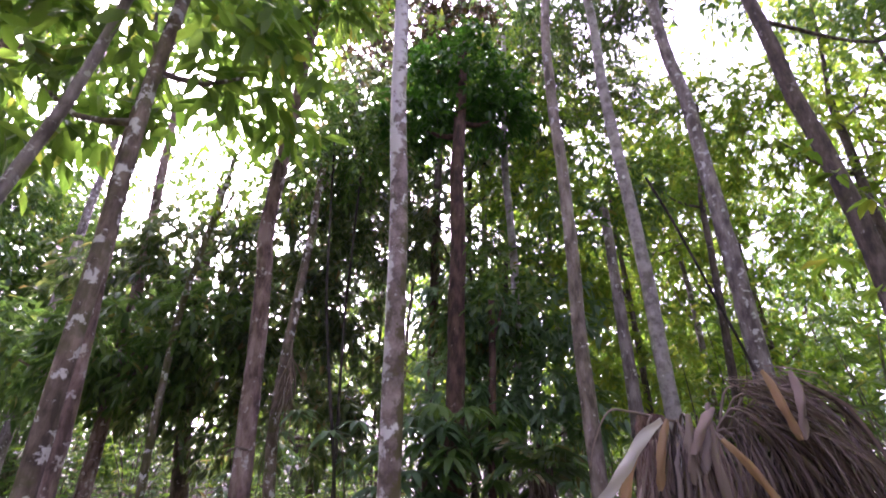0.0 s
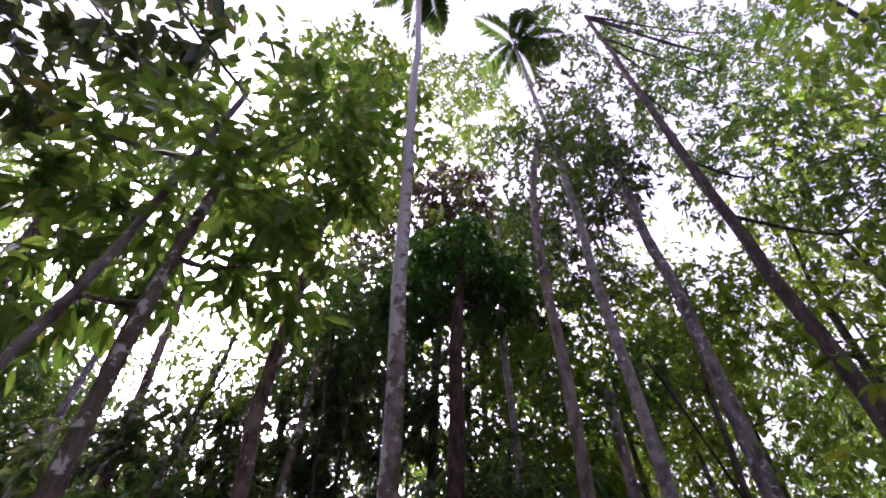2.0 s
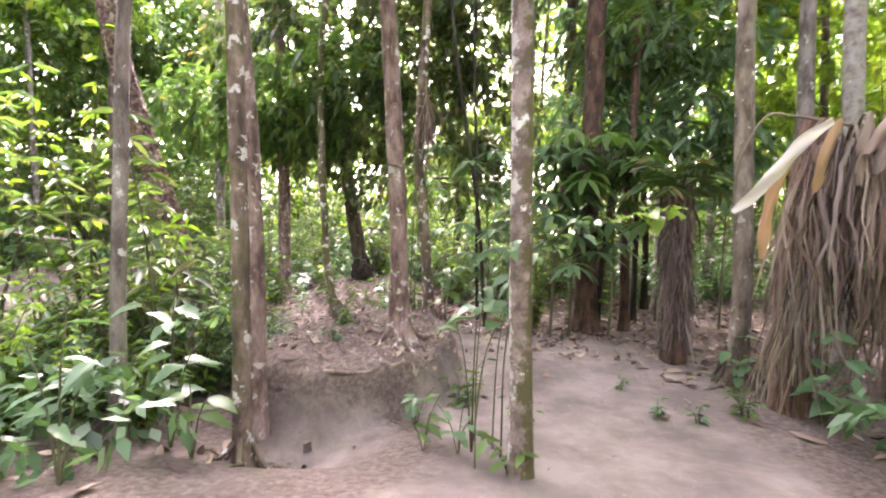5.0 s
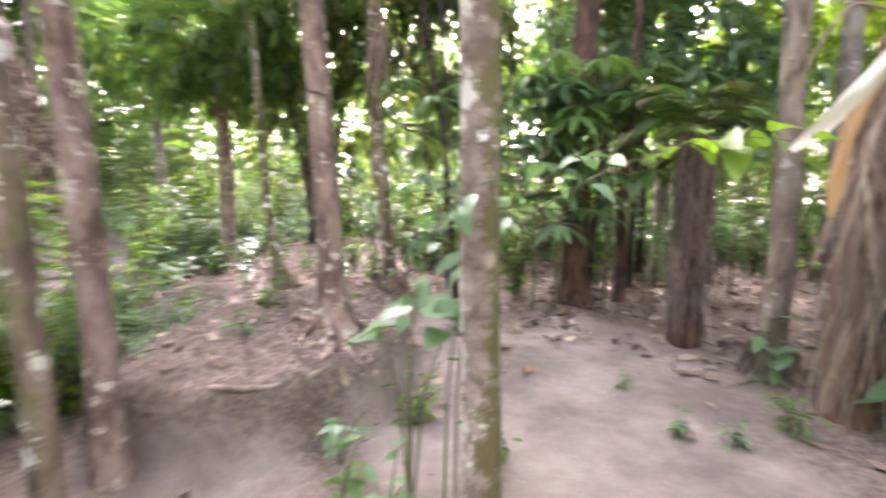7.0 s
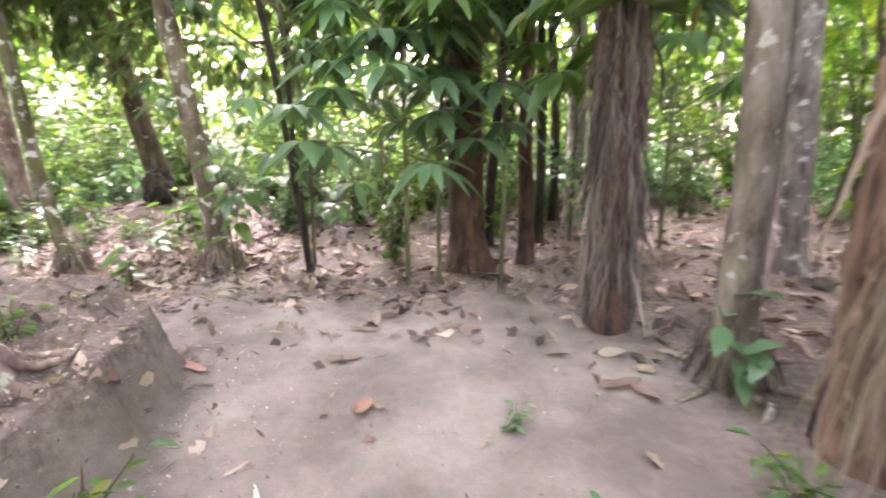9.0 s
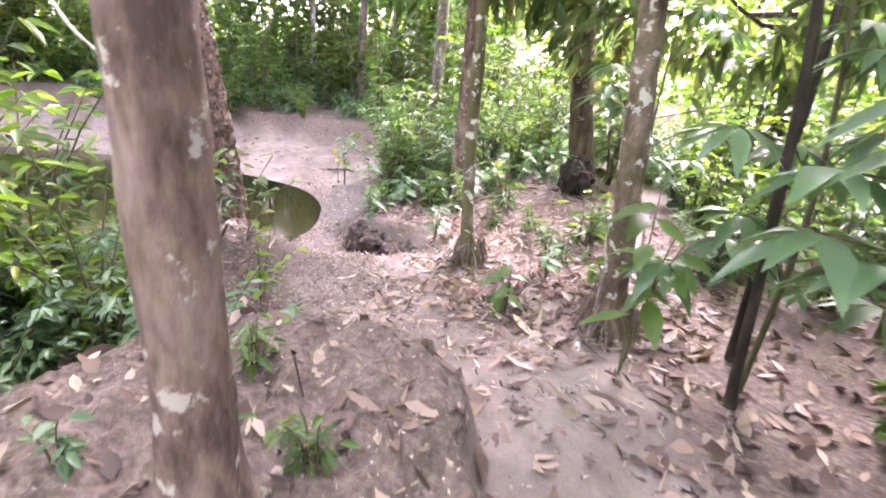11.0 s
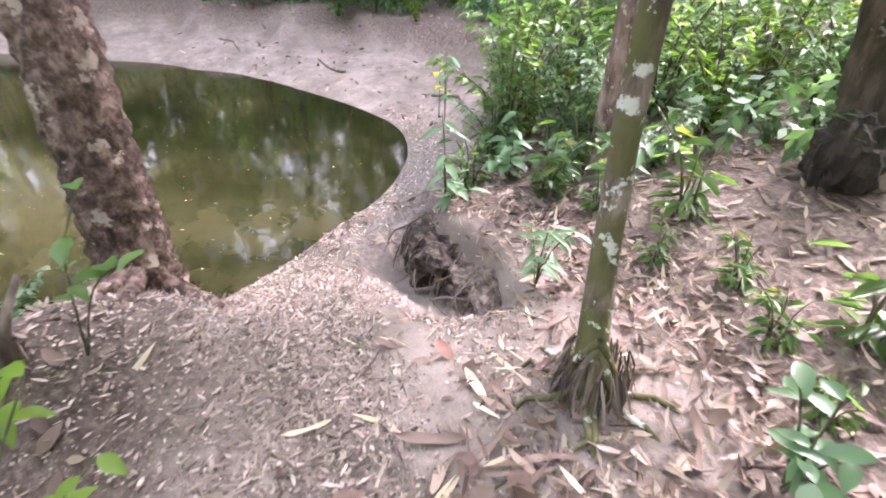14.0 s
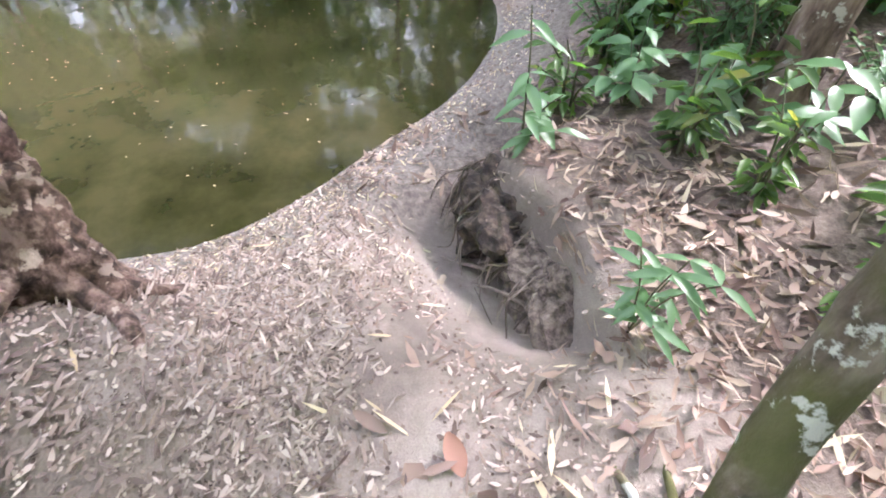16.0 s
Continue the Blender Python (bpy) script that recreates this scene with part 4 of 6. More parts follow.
# ---- undergrowth ----
def shrub(name, label, leaf, stems, height, spread, length, per, gen, shape=0.4, whorl=False):
    """A bush of bent stems with leaves along them."""
    t = thing(name, 0, 0, -60, label, name.replace("_", " "), "forest undergrowth")
    tubes, ps, ds, ns, ls = [], [], [], [], []
    for _ in range(stems):
        a = gen.random() * 2 * math.pi
        out = np.array([math.cos(a), math.sin(a), 0])
        h, s = height * (0.55 + 0.5 * gen.random()), spread * (0.3 + 0.8 * gen.random())
        q = curve_points([out * 0.05 * gen.random(), out * s * 0.35 + [0, 0, h * 0.6], out * s + [0, 0, h]], height / 14)
        tubes.append(tube(q[::2], np.linspace(0.006 + 0.006 * height, 0.003, len(q[::2])), 3))
        idx = np.arange(len(q) // 7, len(q))
        for k in range(per):
            if whorl:
                i = np.full(1, len(q) - 1 - 3 * (k % 3))
            else:
                i = idx[gen.integers(0, len(idx), 3)]
            b = gen.random(len(i)) * 2 * math.pi
            d = np.stack([np.cos(b), np.sin(b), 0.25 - 0.5 * gen.random(len(i))], -1) + out * 0.35
            ps.append(q[i] + unit(d) * 0.02), ds.append(d), ns.append(np.array([0, 0, 1.0]) + gen.normal(size=(len(i), 3)) * 0.3), ls.append(length * (0.6 + 0.6 * gen.random(len(i))))
    v, f = joined(tubes)
    link_mesh("woody_base", v, f, STEM, t)
    ls = np.concatenate(ls)
    v, f = leaves(np.concatenate(ps), np.concatenate(ds), np.concatenate(ns), ls, ls * shape, 0.3)
    link_mesh("foliage", v, f, leaf, t)
    return t


g2 = np.random.default_rng(21)
KINDS = [shrub("bush", "pale green leafy bush", LEAF_COOL, 11, 1.3, 0.8, 0.11, 14, g2, 0.42), shrub("bush", "mid green dense bush", LEAF_MID, 12, 1.7, 0.9, 0.12, 15, g2),
         shrub("bush", "bright light green bush", LEAF_LIGHT, 11, 1.5, 0.9, 0.11, 14, g2), shrub("bush", "low small-leaved green bush", LEAF_COOL, 12, 0.8, 0.6, 0.09, 12, g2),
         shrub("sapling", "tall thin sapling with drooping leaves", LEAF_MID, 4, 2.6, 0.7, 0.2, 12, g2, 0.3), shrub("sapling", "dark sapling with long drooping leaves", LEAF_DARK, 5, 2.3, 0.8, 0.24, 13, g2, 0.27)]
TALL = [shrub("sapling", "tall leafy sapling reaching for light", LEAF_MID, 6, 4.0, 1.1, 0.19, 20, g2, 0.34), shrub("sapling", "tall light green sapling", LEAF_LIGHT, 6, 4.2, 1.2, 0.18, 20, g2, 0.36)]
LOW = [shrub("seedling", "small green seedling in the soil", LEAF_COOL, 3, 0.22, 0.1, 0.08, 3, g2, 0.42), shrub("seedling", "small leafy green weed", LEAF_MID, 5, 0.4, 0.2, 0.1, 4, g2, 0.35)]


def put(ob, x, y, turn, size, dz=-0.02):
    c = copy_thing(ob, pose(x, y, gz(x, y) + dz, 0, 0, turn) @ Matrix.Scale(size, 4))
    return c


def scatter(kinds, count, inside, near, gap, lo, hi, g):
    """Copies of kinds in a box, off the way, off the water and apart."""
    done = []
    x0, x1, y0, y1 = inside
    for _ in range(count * 14):
        if len(done) >= count:
            break
        x, y = x0 + (x1 - x0) * g.random(), y0 + (y1 - y0) * g.random()
        if bare(np.array([x]), np.array([y]))[0] > 0.3 or pond_distance(x, y) < near or way_distance(x, y) < near or any(math.hypot(x - a, y - b) < gap for a, b in done):
            continue
        if -2.2 < x < 4 and 5.5 < y < 9.5 and g.random() < 0.85:
            continue
        if -6.5 < x < -2.0 and 5.0 < y < 8.6:
            continue
        if y > 0 and x < -0.5 * y and math.hypot(x, y) < 4.2:
            continue
        if -2.4 <= x < -1.2 and 7.6 < y < 9.6:
            continue
        if -6.4 < x < -2.4 and 8.4 < y < 10.9:
            continue
        if -3.2 < x < -0.9 and 3.4 < y < 5.8:
            continue
        done.append((x, y))
        kind, turn, size = kinds[g.integers(0, len(kinds))], g.random() * 360, lo + (hi - lo) * g.random()
        if not (2.0 < x < 4.1 and 3.2 < y < 5.4):
            put(kind, x, y, turn, size)
    return done


g3 = np.random.default_rng(5)
scatter(KINDS, 55, (-6.5, -2.2, -1.0, 3.9), 1.3, 0.45, 0.6, 1.0, g3)
scatter(KINDS, 90, (-9, 2.0, 7.6, 14), 1.0, 0.5, 0.7, 1.25, g3)
scatter(KINDS, 45, (2.2, 9, 1, 14), 1.2, 0.7, 0.7, 1.3, g3)
scatter(KINDS, 70, (-24, -8, 8.5, 17), 1.5, 0.7, 0.9, 1.6, g3)
scatter(KINDS, 60, (-30, -17, -8, 10), 2.5, 0.8, 1.0, 1.9, g3)
scatter(KINDS, 26, (-22, -8.2, 7, 14), 1.7, 0.6, 0.35, 0.8, g3)
scatter(TALL, 80, (-22, 16, 10, 22), 2.5, 0.9, 0.8, 1.3, g3)
scatter(TALL, 30, (4, 16, 0, 11), 2.0, 1.0, 0.8, 1.3, g3)
scatter(TALL, 25, (-12, -4, -9, 3), 1.5, 1.0, 0.7, 1.1, g3)
scatter(TALL, 26, (-32, -19, -8, 12), 3.0, 1.2, 1.0, 1.6, g3)


# ---- far woods: leaf masses that close the view ----
def woods():
    g = np.random.default_rng(99)
    blobs = []
    for k in range(290):
        a = k / 290 * 2 * math.pi
        rad = 25 + 8 * g.random()
        high = 0.5 + 15 * g.random() ** 1.3
        if not (-0.66 < math.tan(a) < -0.36 and math.cos(a) > 0 and high > 8):
            blobs.append((-2 + rad * math.sin(a), 4 + rad * math.cos(a), high, 2.8, 2.8, 2.2, 90))
    low = []
    for k in range(230):
        a = k / 230 * 2 * math.pi + 0.02 * g.normal()
        rad = 21 + 5 * g.random()
        x, y = -2 + rad * math.sin(a), 4 + rad * math.cos(a)
        if pond_distance(x, y) > 3:
            low.append((x, y, 0.6 + 6.5 * g.random(), 2.2, 2.2, 1.8, 70))
    # the light leaf tone here paints in the pale haze of distance
    v, f = foliage(low, 0.38, 6, 0.45, 0.3, g, 0.2, True)
    tagged(link_mesh("woodland_edge", v, f, LEAF_LIGHT), "leafy growth between far trunks, light green to read as haze", "woods", kind="stuff")
    v, f = foliage(blobs, 0.55, 6, 0.45, 0.3, g, 0.2, True)
    tagged(link_mesh("far_woods", v, f, LEAF_MID), "dense green woods closing the view all round", "woods", kind="stuff")


woods()


def more_woods():
    """Leaf masses behind the pond and a low green cover on the forest floor."""
    g = np.random.default_rng(77)
    blobs = []
    for k in range(140):
        a = radians(-128 + 100 * g.random())
        rad = 17.5 + 6 * g.random()
        blobs.append((-2 + rad * math.sin(a), 4 + rad * math.cos(a), 0.8 + 11.5 * g.random() ** 1.1, 2.0, 2.0, 1.7, 90))
    for k in range(95):
        a = radians(-135 + 95 * g.random())
        rad = 15.5 + 6 * g.random()
        blobs.append((-3 + rad * math.sin(a), 4 + rad * math.cos(a), 8 + 11 * g.random(), 2.2, 2.2, 1.8, 80))
    for k in range(75):
        a = radians(-150 + 62 * g.random())
        rad = 15.5 + 5 * g.random()
        blobs.append((-3 + rad * math.sin(a), 4 + rad * math.cos(a), 4 + 17 * g.random(), 2.2, 2.2, 1.8, 80))
    v, f = foliage(blobs, 0.33, 6, 0.42, 0.3, g, 0.2, True)
    tagged(link_mesh("pond_woods", v, f, LEAF_MID), "dense green growth behind the pond", "woods", kind="stuff")
    blobs = []
    while len(blobs) < 330:
        x, y = -24 + 36 * g.random(), -4 + 22 * g.random()
        d = float(pond_distance(x, y))
        if d < (2.6 if x < -8 else 1.0) or way_distance(x, y) < 2.0 or bare(np.array([x]), np.array([y]))[0] > 0.2 or (-6.4 < x < -1.6 and 4.0 < y < 9.6) or (-1.6 < x < 4.5 and 4 < y < 10.5):
            continue
        blobs.append((x, y, gz(x, y) + 0.28, 0.75, 0.75, 0.35, 40))
    v, f = foliage(blobs, 0.15, 6, 0.45, 0.2, g, 0.3, True)
    tagged(link_mesh("ground_cover", v, f, LEAF_COOL), "low green leafy cover on the forest floor", "undergrowth", kind="stuff")


more_woods()


# ---- dry things ----
def strips(p, d, length, width, droop, n=5, curl=0.3, gen=None):
    """Long limp blades from p along d, bending to hang down. Returns verts and quads."""
    gen = gen or rng
    p, d = np.asarray(p, float), unit(d)
    m = len(p)
    length, width = np.broadcast_to(length, m), np.broadcast_to(width, m)
    pts = [p]
    way = d.copy()
    for k in range(n):
        sway = gen.normal(size=(m, 3)) * curl
        way = unit(way * (1 - droop) + np.array([0, 0, -1.0]) * droop + sway)
        pts.append(pts[-1] + way * (length / n)[:, None])
    pts = np.stack(pts, 1)
    side = unit(np.cross(d, gen.normal(size=(m, 3))))
    prof = np.interp(np.linspace(0, 5, n + 1), np.arange(6), [0.5, 1.0, 1.0, 0.85, 0.6, 0.12])
    off = side[:, None] * (prof[None] * width[:, None] * 0.5)[..., None]
    fold = np.cross(side, d)[:, None] * (prof[None] * width[:, None] * 0.22)[..., None]
    v = np.stack([pts + off, pts + fold, pts - off], 2).reshape(m * (n + 1) * 3, 3)
    i = np.arange(m)[:, None] * (n + 1) * 3 + np.arange(n)[None] * 3
    f = np.concatenate([np.stack([i, i + 1, i + 4, i + 3], -1), np.stack([i + 1, i + 2, i + 5, i + 4], -1)], 1).reshape(-1, 4)
    return v, f


def sheet(points, width, cup, g, ripple=0.012):
    """One smooth broad dry blade along a line, cupped across and frayed at its tip."""
    line = curve_points(points, 0.05)
    n = len(line)
    s = np.linspace(0, 1, n)
    tang = unit(np.gradient(line, axis=0))
    side = unit(np.cross(tang, [0.1, 1, 0.15]))
    up = np.cross(side, tang)
    prof = width * np.clip(np.minimum(0.6 + s * 1.2, 0.35 + (1.0 - s) * 4.5), 0.3, 1) * (1 + 0.12 * np.sin(s * 17 + g.random() * 6))
    cols = []
    for u in np.linspace(-0.5, 0.5, 7):
        wave = ripple * np.sin(s * 9 + u * 5 + g.random() * 0.8)
        cols.append(line + side * (u * prof)[:, None] + up * (cup * width * (2 * abs(u)) ** 2 + wave)[:, None])
    v = np.stack(cols, 1).reshape(-1, 3)
    i = (np.arange(n - 1)[:, None] * 7 + np.arange(6)[None]).reshape(-1, 1)
    return v, i + [0, 1, 8, 7]


def dry_palm():
    """A short palm smothered by its own hanging dead fronds."""
    x, y = 1.85, 4.85
    z = gz(x, y) - 0.03
    t = thing("dead_palm", x, y, z, "short palm smothered in hanging dry grey-brown fronds", "palm")
    g = np.random.default_rng(3)
    trunk_part(t, [(0, 0, 0), (0.0, 0.05, 1.2), (0.15, 0.15, 2.5)], 0.15, 0.13, FIBRE_RED, 1.25, 16, 0.06, 0.07, label="fibrous reddish brown palm trunk")
    trunk_part(t, [(1.25, 0.15, 0), (1.25, 0.15, 1.0), (1.2, 0.15, 2.2)], 0.1, 0.08, BARK_DARK, 1.4, 12, 0.1, 0.05, name="side_stem")
    # matted fibre on the trunk
    m = 150
    a = g.random(m) * 2 * math.pi
    zz = 0.35 + 2.0 * g.random(m)
    p = np.stack([np.cos(a) * 0.15 + 0.06 * zz, np.sin(a) * 0.15 + 0.05 * zz, zz], -1)
    v, f = strips(p, np.stack([np.cos(a) * 0.1, np.sin(a) * 0.1, -1 + 0 * a], -1), 0.3 + 0.3 * g.random(m), 0.01 + 0.02 * g.random(m), 0.6, 5, 0.12, g)
    link_mesh("trunk_fibre", v, f, SHAG, t)
    # fronds that bend over and carry limp leaflets in clumps: foot of the clump, its way, its spread, blades, lengths, tone
    def frond(foot, way, spread, blades, lo, hi, tone, droop=0.3):
        foot, way = np.array(foot), unit(way)
        crown = np.array([0.25 + 0.55 * foot[0], 0.15, 2.3 + 0.1 * g.random()])
        q = curve_points([crown, (crown + foot) / 2 + [0, 0, 0.14], foot, foot + way * 0.35 * lo], 0.08)
        rib = link_mesh("dry_frond", *tube(q, np.linspace(0.016, 0.005, len(q)), 5), DRY_FROND, t)
        p = foot + g.normal(size=(blades, 3)) * np.array([1.0, 0.5, 0.9]) * spread
        d = way + g.normal(size=(blades, 3)) * 0.16
        drop = np.minimum(lo + (hi - lo) * g.random(blades), np.maximum(0.3, p[:, 2] * 1.12))
        link_mesh("leaf_skirt", *strips(p, d, drop, 0.006 + 0.034 * g.random(blades) ** 1.6, droop, 10, 0.13, g), tone, rib, "limp grey-brown leaflets")

    for k in range(13):
        frond((-0.22 + 0.6 * g.random(), -0.36 + 0.3 * g.random(), 1.75 + 0.65 * g.random()), (0.28 * g.normal() - 0.05, -0.12, -1.0), 0.07, 20, 0.4, 1.35, (DRY_FROND, SHAG, HUSK)[k % 3])
    for k in range(8):
        frond((0.6 + 0.36 * g.random(), -0.2 + 0.25 * g.random(), 1.9 + 0.65 * g.random()), (0.12 * g.normal(), -0.1, -1.0), 0.07, 22, 1.0, 2.3, (SHAG, DRY_FROND, HUSK)[k % 3])
    for k in range(11):
        frond((1.0 + 0.5 * g.random(), -0.2 + 0.3 * g.random(), 2.45 + 0.42 * g.random()), (0.2 + 0.7 * g.random(), -0.2, 0.1 - 0.5 * g.random()), 0.07, 24, 1.2, 2.5, (DRY_FROND, HUSK, SHAG, DRY_FROND)[k % 4], 0.26)
    for k in range(9):
        frond((1.0 + 0.95 * g.random(), -0.1 + 0.3 * g.random(), 1.9 + 0.6 * g.random()), (0.2 * g.normal(), -0.05, -1.0), 0.1, 22, 0.9, 2.2, (SHAG, DRY_FROND)[k % 2])
    # a back row of hanging fronds in a much darker brown
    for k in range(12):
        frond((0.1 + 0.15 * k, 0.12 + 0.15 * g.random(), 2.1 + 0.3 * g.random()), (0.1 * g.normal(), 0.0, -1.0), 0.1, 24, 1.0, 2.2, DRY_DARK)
    # a fan of limp blades falling away from the trunk's side
    for cx, cz in ((-0.1, 1.9), (0.05, 1.6), (-0.02, 1.2), (-0.12, 1.0)):
        m = 26
        p = np.array([cx, -0.2, cz]) + g.normal(size=(m, 3)) * [0.05, 0.03, 0.12]
        d = np.stack([-0.18 + 0.16 * g.normal(size=m), -0.12 + 0.1 * g.normal(size=m), -1 + 0 * p[:, 0]], -1)
        v, f = strips(p, d, np.minimum(p[:, 2], 0.7 + 0.6 * g.random(m)), 0.008 + 0.022 * g.random(m), 0.2, 9, 0.09, g)
        link_mesh("dry_frond", v, f, DRY_FROND, t)
    # broad blades and sheaths
    for line, w, cup, mat, words in [
            ([(0.05, -0.36, 2.5), (-0.13, -0.36, 2.36), (-0.3, -0.33, 2.12), (-0.45, -0.28, 1.93), (-0.58, -0.25, 1.8)], 0.1, 0.1, SHEATH_PALE, "broad smooth bleached frond base"),
            ([(-0.18, -0.3, 2.25), (-0.3, -0.32, 2.0), (-0.36, -0.33, 1.7), (-0.38, -0.33, 1.43)], 0.085, 0.3, SHEATH, "orange-brown hanging sheath"),
            ([(0.08, -0.42, 2.5), (0.0, -0.44, 2.32), (-0.05, -0.44, 2.1), (-0.07, -0.42, 1.95)], 0.075, 0.4, SHEATH, "orange-brown dry blade"),
            ([(0.28, -0.4, 2.55), (0.22, -0.46, 2.3), (0.2, -0.46, 2.0)], 0.075, 0.45, DRY_FROND, "grey crumpled blade"),
            ([(0.5, -0.35, 2.65), (0.42, -0.45, 2.4), (0.42, -0.48, 2.05), (0.46, -0.46, 1.8)], 0.08, 0.45, DRY_FROND, "grey crumpled blade"),
            ([(0.52, -0.4, 2.6), (0.36, -0.5, 2.47), (0.2, -0.53, 2.22)], 0.085, 0.45, HUSK, "bleached torn frond base"),
            ([(0.42, -0.4, 2.56), (0.36, -0.48, 2.3), (0.28, -0.5, 2.08)], 0.08, 0.5, SHAG, "grey folded blade"),
            ([(0.52, -0.4, 2.35), (0.68, -0.45, 2.15), (0.84, -0.45, 1.9), (0.9, -0.42, 1.72)], 0.07, 0.3, SHEATH, "orange-brown dry blade"),
            ([(1.06, -0.34, 2.95), (1.1, -0.42, 2.7), (1.18, -0.44, 2.35)], 0.08, 0.45, SHEATH, "brown folded blade"),
            ([(1.32, -0.34, 2.95), (1.28, -0.44, 2.7), (1.2, -0.46, 2.35)], 0.085, 0.45, HUSK, "pale folded blade")]:
        v, f = sheet([(a, b, c - z) for a, b, c in line], w, cup, g)
        link_mesh("dry_blade", v, f, mat, t, words, smooth=True)
    # a thin dry rib hooking out from the heap
    q = curve_points([(0.4, 0.1, 2.45), (-0.1, -0.05, 2.52), (-0.35, -0.2, 2.5), (-0.5, -0.2, 2.25), (-0.56, -0.2, 2.05)], 0.06)
    v, f = tube(q, np.linspace(0.016, 0.006, len(q)), 6)
    link_mesh("dry_rib", v, f, DRY_FROND, t, smooth=True)


dry_palm()


def hanging_frond(x, y, z, label):
    """A dead frond caught on a trunk, its leaflets hanging in a brush."""
    t = thing("dead_frond", x, y, z, label, "dead frond")
    g = np.random.default_rng(17)
    q = curve_points([(0, 0, 0.5), (0.02, -0.06, 0.3), (0.06, -0.1, 0.0), (0.1, -0.12, -0.3)], 0.06)
    rib = link_mesh("rib", *tube(q, np.linspace(0.014, 0.005, len(q)), 6), DRY_FROND, t, smooth=True)
    i = g.integers(2, len(q), 70)
    d = np.stack([0.3 * g.normal(size=70), 0.2 * g.normal(size=70), -1 + 0 * i], -1)
    link_mesh("leaf_skirt", *strips(q[i], d, 0.4 + 0.5 * g.random(70), 0.01 + 0.014 * g.random(70), 0.2, 8, 0.09, g), DRY_FROND, rib, "limp brown leaflets")


hanging_frond(-2.15, 7.26, 3.3, "brown dead frond hanging on a lichen-spotted trunk")


def shaggy_palm():
    """A stout palm stem with a skirt of grey fibre and a green tuft above."""
    x, y = 1.16, 6.1
    z = gz(x, y) - 0.03
    t = thing("shaggy_palm", x, y, z, "stout palm with shaggy grey-brown skirt and dark green leaves", "palm")
    g = np.random.default_rng(4)
    trunk_part(t, [(0, 0, 0), (0.0, 0, 1.0), (0.02, 0, 1.9)], 0.115, 0.11, BARK_RED, 1.25, 14, 0.1, 0.06)
    for ring in range(6):
        m = 105
        a = g.random(m) * 2 * math.pi
        zz = 0.42 + 0.28 * ring + 0.25 * g.random(m)
        p = np.stack([np.cos(a) * 0.115, np.sin(a) * 0.115, zz], -1)
        d = np.stack([np.cos(a) * 0.3, np.sin(a) * 0.3, -0.9 + 0 * a], -1)
        v, f = strips(p, d, np.minimum(zz, 0.25 + 0.4 * g.random(m)), 0.008 + 0.016 * g.random(m), 0.6, 6, 0.17, g)
        link_mesh("fibre_skirt", v, f, SHAG, t)
    for k in range(13):
        v, f = frond_mesh(9, 0.5 + 0.3 * g.random(), 0.3, 0.06, 0.5 + g.random() * 0.9, g)
        ob = link_mesh("frond", v, f, LEAF_DARK if k % 3 else LEAF_MID, t)
        ob.matrix_local = pose(0.02, 0, 1.75 + 0.25 * g.random(), 0, -55 + 55 * g.random(), k * 137.5)


shaggy_palm()


def whorl_plant(x, y, tops, leaf, label, length=0.26, count=9):
    """A thin stem that carries whorls of long drooping leaves."""
    z = gz(x, y) - 0.02
    t = thing("sapling", x, y, z, label, "sapling")
    g = np.random.default_rng(int(abs(x) * 100 + abs(y) * 10))
    top = max(tops, key=lambda k: k[2])
    q = curve_points([(0, 0, 0), (0.03, 0.02, top[2] * 0.5), (top[0] * 0.3, top[1] * 0.3, top[2] + 0.2)], 0.15)
    v, f = tube(q, np.linspace(0.02, 0.008, len(q)), 6)
    link_mesh("stem", v, f, STEM, t, smooth=True)
    for tx, ty, tz in tops:
        a = np.arange(count) / count * 2 * math.pi + g.random(count) * 0.4
        d = np.stack([np.cos(a), np.sin(a), 0.05 - 0.5 * g.random(count)], -1)
        ll = length * (0.75 + 0.5 * g.random(count))
        v, f = fine_leaves(np.tile([tx, ty, tz], (count, 1)) + d * 0.03, d, np.tile([0, 0, 1.0], (count, 1)), ll, ll * 0.3, 0.35, g)
        k = np.argmin(np.abs(q[:, 2] - tz * 0.85))
        twig = tube(curve_points([q[k], (q[k] + [tx, ty, tz]) / 2 + [0, 0, 0.05], (tx, ty, tz)], 0.1), np.full(len(curve_points([q[k], (q[k] + [tx, ty, tz]) / 2 + [0, 0, 0.05], (tx, ty, tz)], 0.1)), 0.006), 5)
        link_mesh("leaf_whorl", v, f, leaf, link_mesh("twig", *twig, STEM, t))


